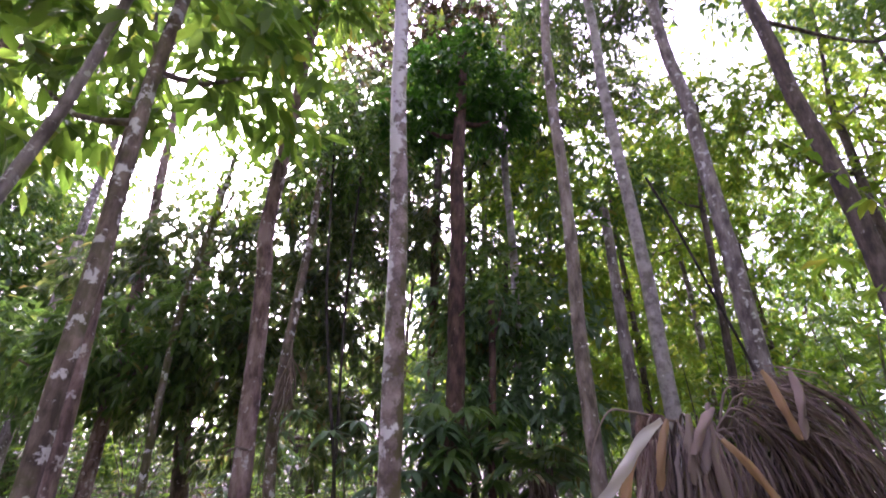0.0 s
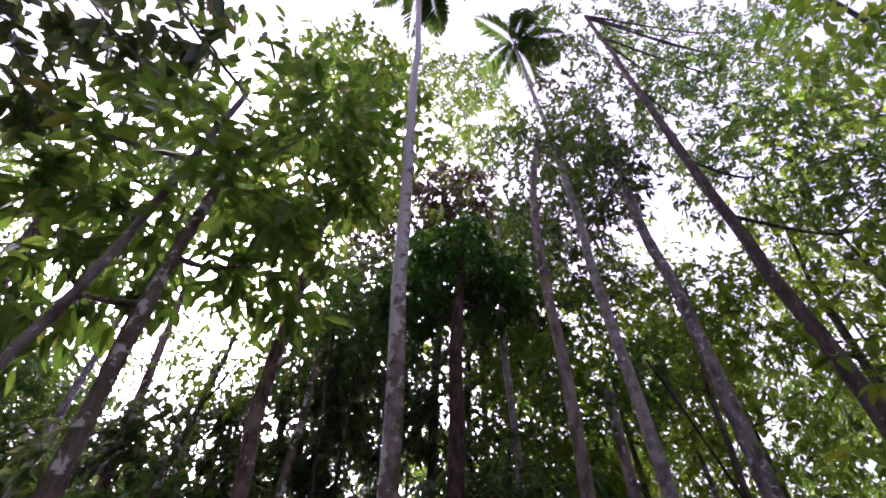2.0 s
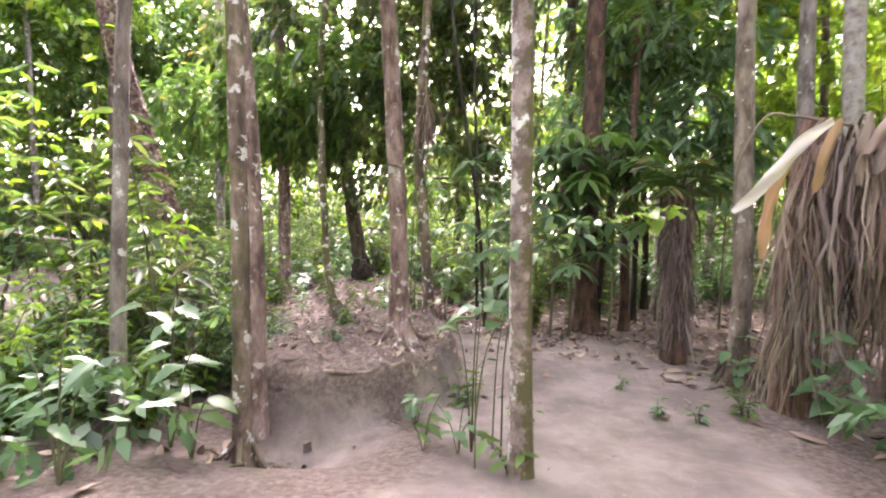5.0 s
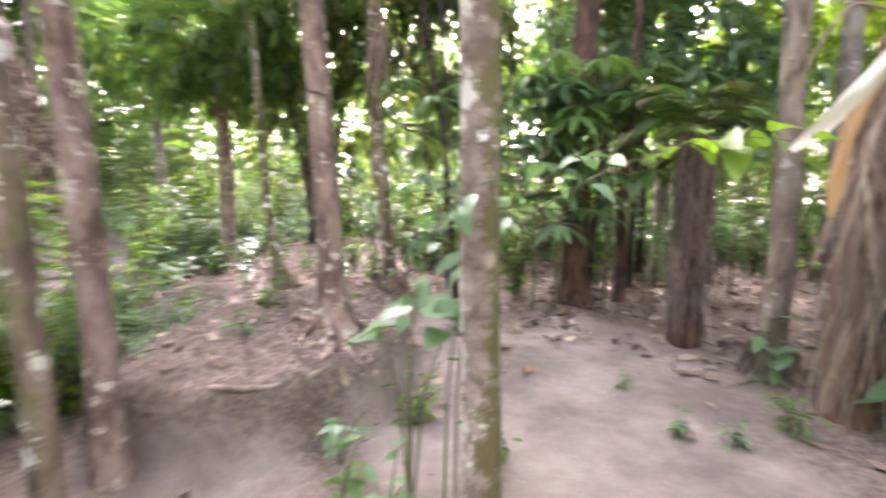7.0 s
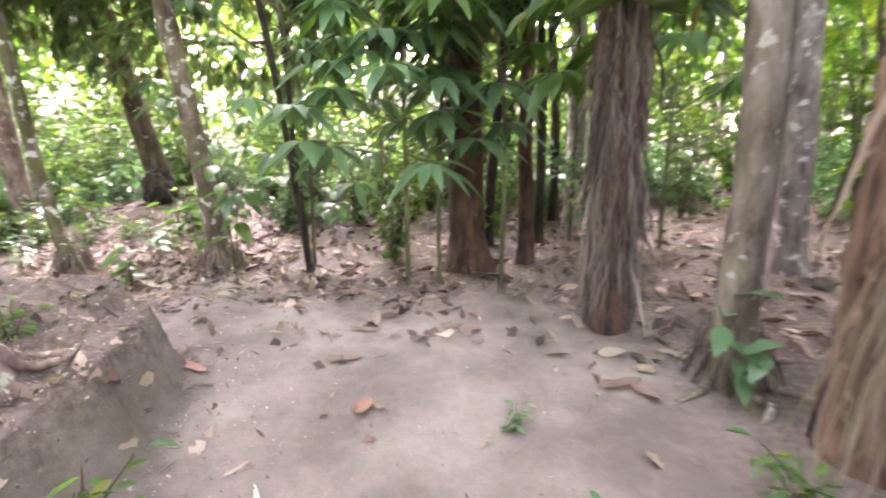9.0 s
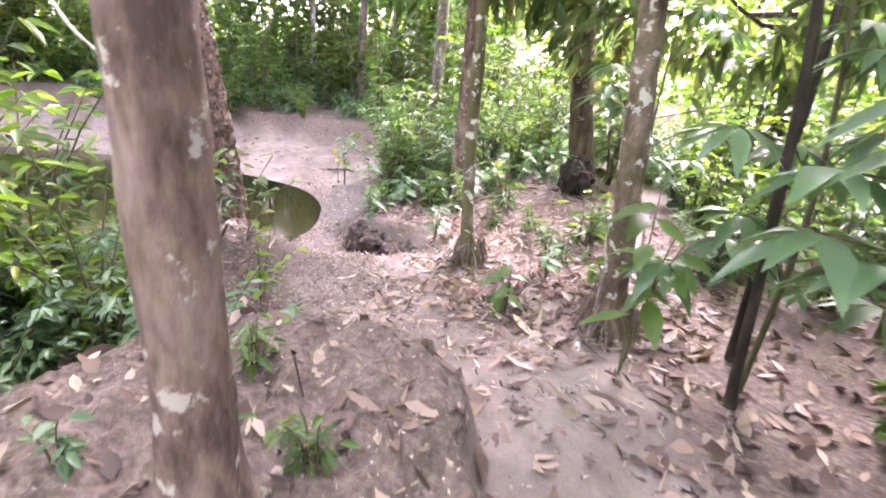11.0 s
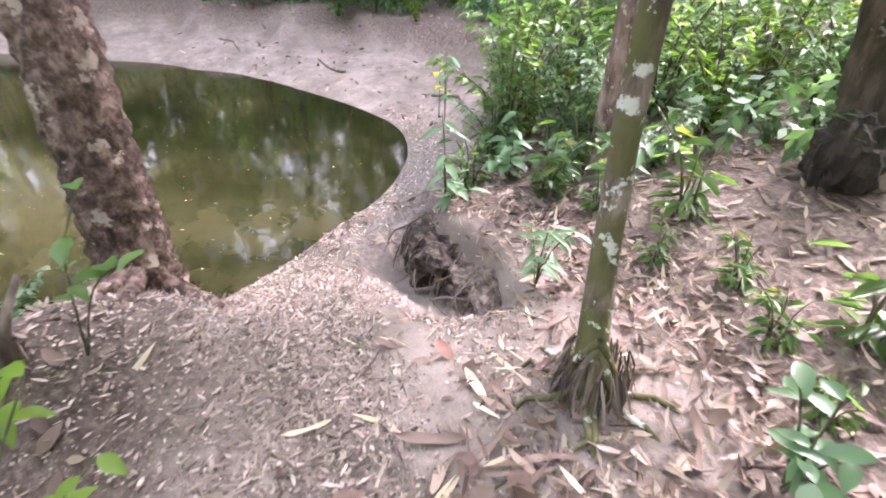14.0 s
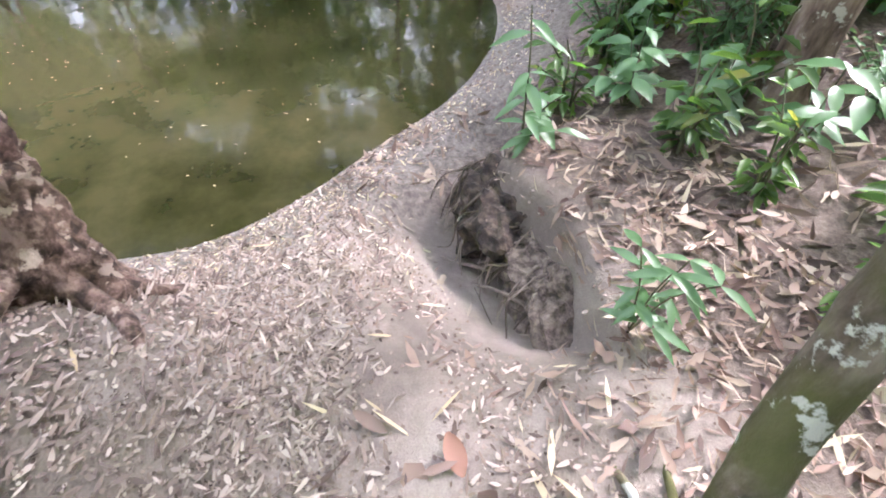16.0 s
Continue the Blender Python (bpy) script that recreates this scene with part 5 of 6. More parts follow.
for x, y, n, lo, hi, wide, leaf, words, size in [
        (-0.25, 6.85, 24, 1.05, 2.7, 0.8, LEAF_COOL, "dark-stemmed sapling with whorls of long leaves", 0.32), (0.5, 6.85, 22, 1.5, 2.9, 0.7, LEAF_MID, "sapling with drooping leaf whorls", 0.32),
        (-1.25, 7.5, 20, 0.8, 2.8, 0.75, LEAF_COOL, "leafy sapling by the litter's edge", 0.25), (2.1, 7.9, 12, 1.2, 3.0, 0.7, LEAF_MID, "sapling behind the grey tree", 0.26),
        (0.3, 8.9, 18, 1.6, 4.0, 1.1, LEAF_DARK, "tall dark sapling with hanging leaves", 0.3), (-0.9, 9.3, 18, 1.6, 4.2, 1.1, LEAF_DARK, "tall dark sapling among the stems", 0.3),
        (-2.9, 8.8, 12, 0.8, 2.6, 0.6, LEAF_COOL, "leafy sapling between mossy trees", 0.22), (1.3, 8.3, 14, 2.0, 4.2, 0.8, LEAF_MID, "tall sapling above the shaggy palm", 0.28)]:
    gw = np.random.default_rng(int(abs(x * 1000)))
    tops = [(wide * gw.normal() * 0.7, wide * gw.normal() * 0.3, lo + (hi - lo) * gw.random()) for _ in range(n)]
    whorl_plant(x, y, tops, leaf, words, size, 10)


whorl_plant(0.0, 6.95, [(0.05, -0.15, 1.42), (0.67, -0.15, 2.38), (-0.18, -0.15, 1.96), (-0.99, -0.15, 1.22), (-0.73, -0.15, 1.78), (1.72, -0.15, 1.87), (0.04, -0.15, 2.01), (0.3, -0.05, 1.2), (0.5, -0.1, 1.6), (0.1, 0.1, 1.75), (0.35, -0.1, 2.1), (-0.2, 0.1, 1.35)], LEAF_COOL, "sapling with wide whorls of pale green leaves before the swollen tree", 0.36, 10)


def broad_plant(x, y, sprays, leaf, label, length, shape=0.55, stem=0.008, low=0.4):
    """A plant of a few stems that ends in broad leaves."""
    z = gz(x, y) - 0.02
    t = thing("plant", x, y, z, label, "plant")
    g = np.random.default_rng(int(abs(x) * 137 + abs(y) * 71))
    for sx, sy, sz, n in sprays:
        q = curve_points([(0, 0, 0), (sx * 0.4, sy * 0.4, sz * 0.65), (sx, sy, sz)], 0.06)
        stalk = link_mesh("stem", *tube(q, np.linspace(stem, 0.003, len(q)), 5), STEM, t, smooth=True)
        k = g.integers(max(1, int(len(q) * low)), len(q), n)
        a = g.random(n) * 2 * math.pi
        d = np.stack([np.cos(a), np.sin(a), 0.1 - 0.35 * g.random(n)], -1)
        ll = length * (0.7 + 0.5 * g.random(n))
        for j in range(n):
            v, f = fine_leaves(q[k[j]][None], d[j][None], np.array([[0.15 * g.normal(), 0.15 * g.normal() - 0.2, 1.0]]), ll[j:j + 1], ll[j:j + 1] * shape, 0.25, g)
            link_mesh("leaf", v, f, leaf, stalk, smooth=True)


def leafy_branch(x, y, knots, count, leaf, label, length, first=0.5, shape=0.5, loose=0.04):
    """One thin bent stem with leaves on both sides of its upper half."""
    t = thing("sapling", x, y, gz(x, y) - 0.02, label, "sapling")
    g = np.random.default_rng(int(abs(x) * 991))
    q = curve_points(knots, 0.05)
    link_mesh("stem", *tube(q, np.linspace(0.006, 0.0015, len(q)), 6), STEM, t, smooth=True)
    i = np.linspace(len(q) * first, len(q) - 1, count).astype(int)
    tang = unit(np.gradient(q, axis=0))[i]
    side = unit(np.cross(tang, [0, 0, 1.0])) * np.where(np.arange(count) % 2, 1, -1)[:, None]
    d = unit(tang * 0.4 + side + g.normal(size=(count, 3)) * 0.45 + [0, 0, -0.05])
    for k in range(count):
        ll = length * (0.7 + 0.5 * g.random())
        v, f = fine_leaves(q[i[k]][None] + d[k] * loose * g.random(), d[k][None], np.array([[0.5 * g.normal(), 0.5 * g.normal() - 0.35, 1.0]]), ll, ll * shape, 0.3, g)
        link_mesh("leaf", v, f, leaf, t, smooth=True)


broad_plant(-0.62, 3.2, [(0.05, -0.1, 1.0, 3), (-0.1, -0.05, 0.9, 2), (0.2, -0.1, 0.97, 2)], LEAF_COOL, "plant with broad pale leaves beside the palm stem", 0.19, 0.8, 0.008, 0.9)
broad_plant(-0.7, 3.15, [(0.05, 0, 0.4, 4), (-0.15, 0, 0.35, 4), (0.1, -0.1, 0.3, 4)], LEAF_COOL, "low pale weed below the broad-leaved plant", 0.11, 0.5, 0.005)
for x, y, way, count, leaf, words, length, first, shape, loose in [
        (-0.42, 3.16, [(-0.4, 3.14, 0.9), (-0.3, 3.12, 1.35), (-0.05, 3.02, 1.6), (0.2, 2.94, 1.73), (0.4, 2.92, 1.78), (0.6, 2.97, 1.77)], 18, LEAF_LIGHT, "thin sapling bending a spray of bright oval leaves over the way", 0.105, 0.8, 0.62, 0.05),
        (-0.5, 3.3, [(-0.46, 3.28, 0.9), (-0.34, 3.22, 1.4), (-0.12, 3.14, 1.64), (0.0, 3.12, 1.72), (0.06, 3.12, 1.72)], 46, LEAF_COOL, "thin sapling with pale leaves beside the palm stem", 0.105, 0.5, 0.5, 0.16),
        (-0.55, 2.95, [(-0.54, 2.93, 0.9), (-0.48, 2.9, 1.35), (-0.35, 2.86, 1.6), (-0.24, 2.86, 1.66), (-0.14, 2.9, 1.66)], 24, LEAF_COOL, "thin leafy shoot crossing before the palm stem", 0.1, 0.6, 0.5, 0.1)]:
    foot = gz(x, y) - 0.02
    leafy_branch(x, y, [(0, 0, 0)] + [(px - x, py - y, pz - foot) for px, py, pz in way], count, leaf, words, length, first, shape, loose)
broad_plant(-0.35, 3.0, [(0.1, -0.14, 0.2, 4), (-0.12, -0.12, 0.25, 4), (0, -0.2, 0.15, 3), (-0.2, 0.05, 0.2, 3)], LEAF_MID, "small leaves sprouting round the palm foot", 0.11, 0.5, 0.005)
broad_plant(-0.95, 3.2, [(0.05, 0, 0.3, 5), (-0.1, 0, 0.22, 4), (0.1, 0.05, 0.4, 4)], LEAF_MID, "small green weed on the slope", 0.14, 0.35, 0.005)
broad_plant(-1.15, 3.65, [(0.0, 0, 0.3, 6), (0.15, 0, 0.35, 5), (-0.15, 0, 0.3, 4)], LEAF_COOL, "leafy weed growing on the bank", 0.12, 0.4, 0.005)
broad_plant(-2.5, 2.65, [(0.1, 0, 1.05, 5), (0.3, 0, 0.95, 4), (-0.2, 0, 1.0, 4), (0.0, 0.1, 1.15, 5), (0.4, -0.05, 0.9, 4)], LEAF_COOL, "broad shiny-leaved plant before the twin tree", 0.2, 0.5)
broad_plant(-2.2, 2.5, [(0.0, 0, 0.5, 4), (0.15, 0, 0.45, 3), (-0.2, 0, 0.4, 3)], LEAF_MID, "low broad-leaved plant in the hollow", 0.2, 0.5)
broad_plant(-2.45, 1.9, [(0.1, 0, 0.9, 4), (-0.2, 0, 0.75, 4), (0.2, 0.1, 0.7, 4)], LEAF_COOL, "pale green plant close to the way", 0.2, 0.36)
broad_plant(2.0, 4.62, [(0.0, 0, 0.75, 5), (0.15, -0.05, 0.62, 4), (-0.2, 0, 0.7, 4), (0.25, 0, 0.35, 3), (-0.1, -0.1, 0.3, 4), (0.1, -0.1, 0.4, 3)], LEAF_COOL, "cool green broad-leaved plant at the dead palm's foot", 0.19, 0.55)
broad_plant(1.55, 5.3, [(0.1, 0, 0.55, 4), (-0.1, 0, 0.5, 4), (0.15, -0.1, 0.35, 4)], LEAF_COOL, "broad-leaved plant beside the grey tree", 0.18, 0.5)
broad_plant(-5.92, 7.74, [(0.0, -0.05, 0.8, 9), (0.12, -0.05, 0.3, 6), (-0.18, 0.05, 0.28, 6), (0.22, 0.1, 0.25, 5), (0.1, 0.15, 0.38, 5)], LEAF_COOL, "fresh green sprout above the eroded hole", 0.19, 0.3)
broad_plant(-4.55, 7.74, [(0.05, 0, 0.42, 10), (-0.12, 0, 0.36, 9), (0.14, 0.1, 0.45, 9), (-0.05, 0.15, 0.34, 8), (0.16, -0.08, 0.3, 8)], LEAF_COOL, "bright green seedling clump in the litter", 0.13, 0.26, 0.004)
for px, py, ph in ((-5.75, 8.75, 0.45), (-6.2, 8.5, 0.4), (-5.3, 8.9, 0.5), (-6.6, 8.75, 0.55)):
    broad_plant(px, py, [(0.0, 0, ph, 7), (0.16, -0.1, ph * 0.8, 6), (-0.2, 0.05, ph * 0.85, 6), (0.1, 0.2, ph, 6), (-0.08, -0.18, ph * 0.6, 6)], LEAF_COOL, "broad-leaved weeds behind the eroded bank", 0.19, 0.42, 0.005)
broad_plant(-8.9, 9.0, [(0.0, 0, 1.0, 6), (0.3, -0.1, 0.8, 6), (-0.3, 0.1, 0.9, 6)], LEAF_COOL, "leafy plant at the far end of the pond", 0.22, 0.45)
broad_plant(-9.35, 9.1, [(0.02, 0, 0.95, 3)], LEAF_YELLOW, "plant with a single yellowed leaf cluster", 0.22, 0.55)
broad_plant(-3.05, 7.85, [(0, 0, 0.5, 6), (0.15, 0, 0.4, 6), (-0.2, 0.1, 0.45, 6), (0.1, -0.15, 0.3, 5)], LEAF_COOL, "green weeds between the two mossy trees", 0.15, 0.45)
broad_plant(-2.75, 7.0, [(0, 0, 0.42, 5), (0.1, -0.1, 0.35, 4), (-0.12, 0.05, 0.3, 4)], LEAF_MID, "bright broad leaves beside the way", 0.17, 0.5)
broad_plant(-1.75, 6.95, [(0, 0, 1.2, 6), (-0.1, 0.1, 1.0, 6), (0.15, 0.1, 0.9, 6), (0.2, 0.2, 1.3, 6)], LEAF_MID, "dark green plant at the way's edge", 0.26, 0.4)
broad_plant(-3.25, 5.05, [(-0.1, 0.25, 0.5, 6), (-0.3, 0.1, 0.45, 6), (-0.2, 0.4, 0.6, 6), (0.0, 0.1, 0.35, 6)], LEAF_COOL, "pale leafy weeds on the way's pond side", 0.13, 0.45)
broad_plant(-3.6, 5.45, [(-0.2, 0.2, 0.75, 8), (0.0, 0.0, 0.6, 7), (-0.35, 0.1, 0.65, 7), (-0.1, 0.3, 0.5, 6)], LEAF_LIGHT, "sparse yellow-green bush above the bank", 0.11, 0.5, 0.005)
broad_plant(-3.9, 4.9, [(-0.2, 0.2, 0.8, 8), (0.1, 0.1, 0.65, 7), (-0.35, 0.1, 0.75, 7), (0.1, 0.35, 0.55, 6)], LEAF_COOL, "leafy bush above the pond bank", 0.12, 0.5, 0.005)
broad_plant(-3.0, 5.35, [(-0.1, 0.1, 0.35, 6), (0.1, 0.1, 0.3, 5), (-0.3, 0.1, 0.4, 6)], LEAF_COOL, "low weeds by the trodden way", 0.12, 0.5, 0.005)
broad_plant(-4.3, 5.6, [(0.1, 0.2, 0.7, 5), (0.25, 0.35, 0.55, 4)], LEAF_MID, "thin green sprig above the bank", 0.13, 0.5, 0.005)
for x, y, k, s in [(-0.9, 4.2, 1, 1.0), (0.72, 4.35, 0, 0.9), (1.0, 4.3, 0, 0.8), (0.5, 5.0, 0, 0.7), (-0.35, 3.9, 1, 0.7), (-1.75, 4.95, 1, 0.7), (-2.2, 4.3, 0, 1.0), (-2.4, 5.0, 1, 0.8), (-3.2, 8.3, 1, 0.8), (-3.6, 8.5, 1, 0.9),
                   (-4.0, 8.7, 1, 0.9), (-4.4, 8.5, 1, 0.8), (-5.1, 8.6, 1, 1.1), (-5.6, 8.5, 1, 1.5), (-6.4, 8.2, 1, 1.4), (-2.6, 8.1, 1, 1.6), (-6.9, 8.7, 1, 1.8), (-3.4, 8.9, 1, 1.7), (-4.7, 9.0, 1, 1.7), (-5.9, 9.0, 1, 1.7), (1.4, 4.5, 1, 0.8)]:
    put(LOW[k], x, y, x * 999 % 360, s)
for x, y, k, s in [(-3.4, 9.2, 3, 0.5), (-5.5, 9.5, 3, 0.7), (-6.4, 9.3, 0, 0.75), (-7.2, 9.3, 2, 0.8), (-7.9, 9.8, 1, 0.9), (-6.7, 9.9, 0, 1.0), (-2.9, 10.4, 2, 0.9), (-5.9, 10.5, 2, 0.9), (-3.6, 11.4, 0, 1.1), (-4.6, 11.6, 2, 1.1), (-5.6, 11.6, 0, 1.2), (-2.2, 9.2, 0, 0.7), (-7.0, 8.75, 3, 0.8),
                   (-8.3, 9.6, 0, 0.9), (-4.6, 4.3, 3, 0.9), (-4.9, 4.8, 0, 0.6), (-4.3, 4.0, 0, 0.8), (-5.1, 3.6, 2, 0.8), (-4.1, 3.4, 1, 0.8), (-3.6, 4.2, 3, 0.9)]:
    put(KINDS[k], x, y, x * 777 % 360, s)
gp = np.random.default_rng(61)
for _ in range(15):
    x, y = -3.1 - 1.9 * gp.random(), 4.05 + 1.0 * gp.random()
    y = min(y, 5.35 - 0.12 * (x + 4.5) ** 2)
    if pond_distance(x, y) > 0.5:
        put((KINDS[3], KINDS[3], LOW[1], KINDS[0], KINDS[2])[gp.integers(0, 5)], x, y, 360 * gp.random(), 0.3 + 0.4 * gp.random())
for x, y, k, s in [(-3.75, 3.75, 2, 1.2), (-3.6, 4.55, 2, 0.9), (-3.95, 5.0, 0, 0.8), (-4.3, 4.3, 1, 1.0), (-3.4, 3.2, 0, 0.9)]:
    put(KINDS[k], x, y, x * 777 % 360, s)
for x, y, k, s in [(-4.4, 3.7, 1, 0.8), (-5.0, 3.1, 0, 0.95), (-5.3, 2.3, 1, 1.0), (-4.5, 2.3, 0, 0.85), (-5.9, 1.6, 0, 1.1), (-4.9, 1.4, 1, 1.0)]:
    put(TALL[k], x, y, x * 555 % 360, s)
for ob in KINDS + TALL + LOW:
    for o in list(ob.children_recursive) + [ob]:
        bpy.data.objects.remove(o)


# ---- the eroded hole, roots and wood by the pond ----
def clod(name, parent, centre, size, cave, material, seed):
    """A block of earth with an uneven face; cave is a way along which it is hollowed out."""
    bm = bmesh.new()
    bmesh.ops.create_icosphere(bm, subdivisions=5, radius=1.0)
    cave = Vector(cave).normalized() if cave else None
    for v in bm.verts:
        c = v.co.copy()
        k = (abs(c.x) ** 3 + abs(c.y) ** 3 + abs(c.z) ** 3) ** (-1 / 3)
        n = noise.fractal(c * 2.4 + Vector((seed, 0, 0)), 1.0, 2.0, 6)
        r = k * (1 + 0.3 * n)
        if cave:
            a = c.angle(cave)
            r *= 1 - 0.75 * max(0.0, 1 - (a / 0.62) ** 4)
        v.co = Vector((c.x * r * size[0] + centre[0], c.y * r * size[1] + centre[1], c.z * r * size[2] + centre[2]))
    me = bpy.data.meshes.new(name)
    bm.to_mesh(me)
    bm.free()
    me.materials.append(material)
    ob = new(name, me)
    ob.parent = parent
    return ob


def root_clump():
    """The eroded bank's black face with a hole under it and roots that hang over."""
    x, y, z = -5.5, 7.58, -0.7
    t = thing("root_clump", x, y, z, "dark earthy root clump over an eroded hole", "root clump")
    g = np.random.default_rng(8)
    clod("earth_clod", t, (-0.08, 0.04, 0.27), (0.38, 0.29, 0.3), (0.8, -0.6, -0.35), EARTH, 1.0)
    clod("root_mat", t, (0.5, 0.2, 0.3), (0.42, 0.32, 0.24), (-0.5, -0.6, -0.75), EARTH_BROWN, 5.0)
    clod("earth_lip", t, (0.34, 0.28, 0.22), (0.3, 0.25, 0.26), None, EARTH, 9.0)
    for k in range(80):
        u = g.random()
        top = np.array([-0.4 + 1.15 * u, -0.2 + 0.22 * u + 0.06 * g.normal(), 0.38 + 0.16 * g.random() - 0.05 * u])
        drop = 0.12 + 0.3 * g.random()
        q = curve_points([top + [0.05 * g.normal(), 0.12, 0.05], top, top + [0.07 * g.normal(), -0.06, -drop * 0.5], top + [0.14 * g.normal(), -0.08 - 0.06 * g.random(), -drop]], 0.04)
        link_mesh("hanging_root", *tube(q, np.linspace(0.005 + 0.007 * g.random(), 0.002, len(q)), 5, 0.1), (ROOT, BARK_BROWN, ROOT)[k % 3], t)
    for pts, r in (([(0.25, -0.15, 0.3), (0.1, -0.26, 0.2), (-0.02, -0.34, 0.1)], 0.016), ([(0.62, -0.02, 0.4), (0.35, -0.18, 0.28), (0.18, -0.3, 0.12)], 0.014), ([(0.95, -0.05, 0.45), (0.7, -0.12, 0.33), (0.55, -0.2, 0.24)], 0.02)):
        q = curve_points(pts, 0.04)
        link_mesh("thick_root", *tube(q, np.linspace(r, r * 0.5, len(q)), 7, 0.08), ROOT, t, smooth=True)


root_clump()


def foot_fibres(x, y, r, label):
    """Dead fibre and straw standing round a tree's foot."""
    g = np.random.default_rng(int(abs(x * 100)))
    m = 130
    a = g.random(m) * 2 * math.pi
    p = np.stack([x + np.cos(a) * r, y + np.sin(a) * r, 0 * a], -1)
    p[:, 2] = ground(p[:, 0], p[:, 1]) + 0.12 + 0.16 * g.random(m)
    d = np.stack([np.cos(a) * 0.5, np.sin(a) * 0.5, -0.8 + 0 * a], -1)
    v, f = strips(p, d, 0.2 + 0.15 * g.random(m), 0.012, 0.35, 4, 0.15, g)
    tagged(link_mesh("dead_fibre", v, f, SHAG), label, "plant fibre", kind="stuff")


foot_fibres(-3.72, 7.5, 0.12, "dead fibre round the slim mossy tree's foot")
foot_fibres(-2.12, 7.4, 0.16, "dead fibre and straw round the spotted tree's foot")
foot_fibres(1.64, 5.5, 0.15, "fibrous roots round the grey tree's foot")


def driftwood():
    x, y = -4.35, 5.35
    z = gz(x, y)
    t = thing("broken_stump", x, y, z, "small splintered pale wood stump on the bank", "stump")
    for pts, r in (([(0, 0, -0.05), (0.02, 0.05, 0.15), (-0.08, 0.12, 0.3)], 0.03), ([(0, 0, -0.05), (-0.12, -0.1, 0.1), (-0.32, -0.16, 0.02)], 0.028), ([(0.02, 0.05, 0), (0.1, 0.1, 0.16)], 0.02)):
        q = curve_points(pts, 0.04)
        link_mesh("splinter", *tube(q, np.linspace(r, r * 0.4, len(q)), 7, 0.1), ROOT, t, smooth=True)


driftwood()


def hollow():
    """A black lump added for the shaded hollow at the leaning tree's foot."""
    bm = bmesh.new()
    bmesh.ops.create_icosphere(bm, subdivisions=4, radius=1.0)
    for v in bm.verts:
        c = v.co.copy()
        c *= 1 + 0.3 * noise.fractal(c * 2.6, 1.0, 2.0, 4)
        v.co = Vector((c.x * 0.24, c.y * 0.2, c.z * 0.3))
    me = bpy.data.meshes.new("nest_mound")
    bm.to_mesh(me)
    bm.free()
    me.materials.append(BARK_DARK)
    ob = new("nest_mound", me)
    ob.location = (-4.46, 10.1, gz(-4.46, 10.1) + 0.2)
    tagged(ob, "black lump standing in for the shaded hollow at a leaning trunk's foot", "nest")


hollow()


# ---- vines and hanging cords ----
def vine(knots, r, label, material=BARK_BROWN):
    k0 = knots[0]
    t = np.array(knots) - np.array(k0)
    q = curve_points(t, 0.15)
    q = q + np.stack([rough_noise(q[:, 2], q[:, 2] * 0, 1.7), rough_noise(q[:, 2], q[:, 2] * 0 + 9, 1.7), q[:, 2] * 0], -1) * 0.06
    ob = link_mesh("vine", *tube(q, np.full(len(q), r), 6), material, smooth=True)
    ob.location = k0
    tagged(ob, label, "vine")


vine([(-3.3, 9.5, 0.3), (-3.5, 9.5, 1.6), (-3.9, 9.5, 3.6), (-4.4, 9.4, 6.2), (-4.5, 9.3, 10.0)], 0.012, "thin brown vine hanging down before dark leaves")
vine([(-1.75, 4.52, 2.2), (-1.66, 4.49, 2.24), (-1.55, 4.52, 2.22), (-1.6, 4.6, 2.3)], 0.01, "thin vine looped round the pinkish trunk")
vine([(4.4, 6.9, 0.1), (4.2, 6.4, 2.5), (3.6, 6.2, 4.4), (3.0, 6.1, 6.0)], 0.02, "thin dark liana slanting between trunks", BARK_DARK)
vine([(-9.6, 4.8, 2.6), (-9.4, 4.95, 2.2), (-9.0, 5.11, 1.87), (-8.5, 5.47, 1.55), (-7.6, 6.3, 1.3)], 0.022, "pale bare bent branch over the water", BARK_PALE)
for line in [[(-12.5, 8.4), (-12.9, 8.2), (-13.6, 8.1)], [(-15.2, 6.6), (-15.9, 6.5), (-16.4, 6.0)], [(-10.4, 9.4), (-10.0, 9.7), (-9.6, 9.6)]]:
    vine([(x, y, gz(x, y) + 0.03) for x, y in line], 0.03, "grey fallen branch on the far beach", ROOT)
for line in [[(-1.5, 4.35), (-1.35, 4.0), (-1.6, 3.75), (-1.9, 3.62)], [(-2.25, 3.05), (-1.95, 3.15), (-1.75, 3.0), (-1.6, 2.8)]]:
    vine([(x, y, gz(x, y) + 0.015) for x, y in line], 0.018, "bare brown root crossing the eroded bank", ROOT)


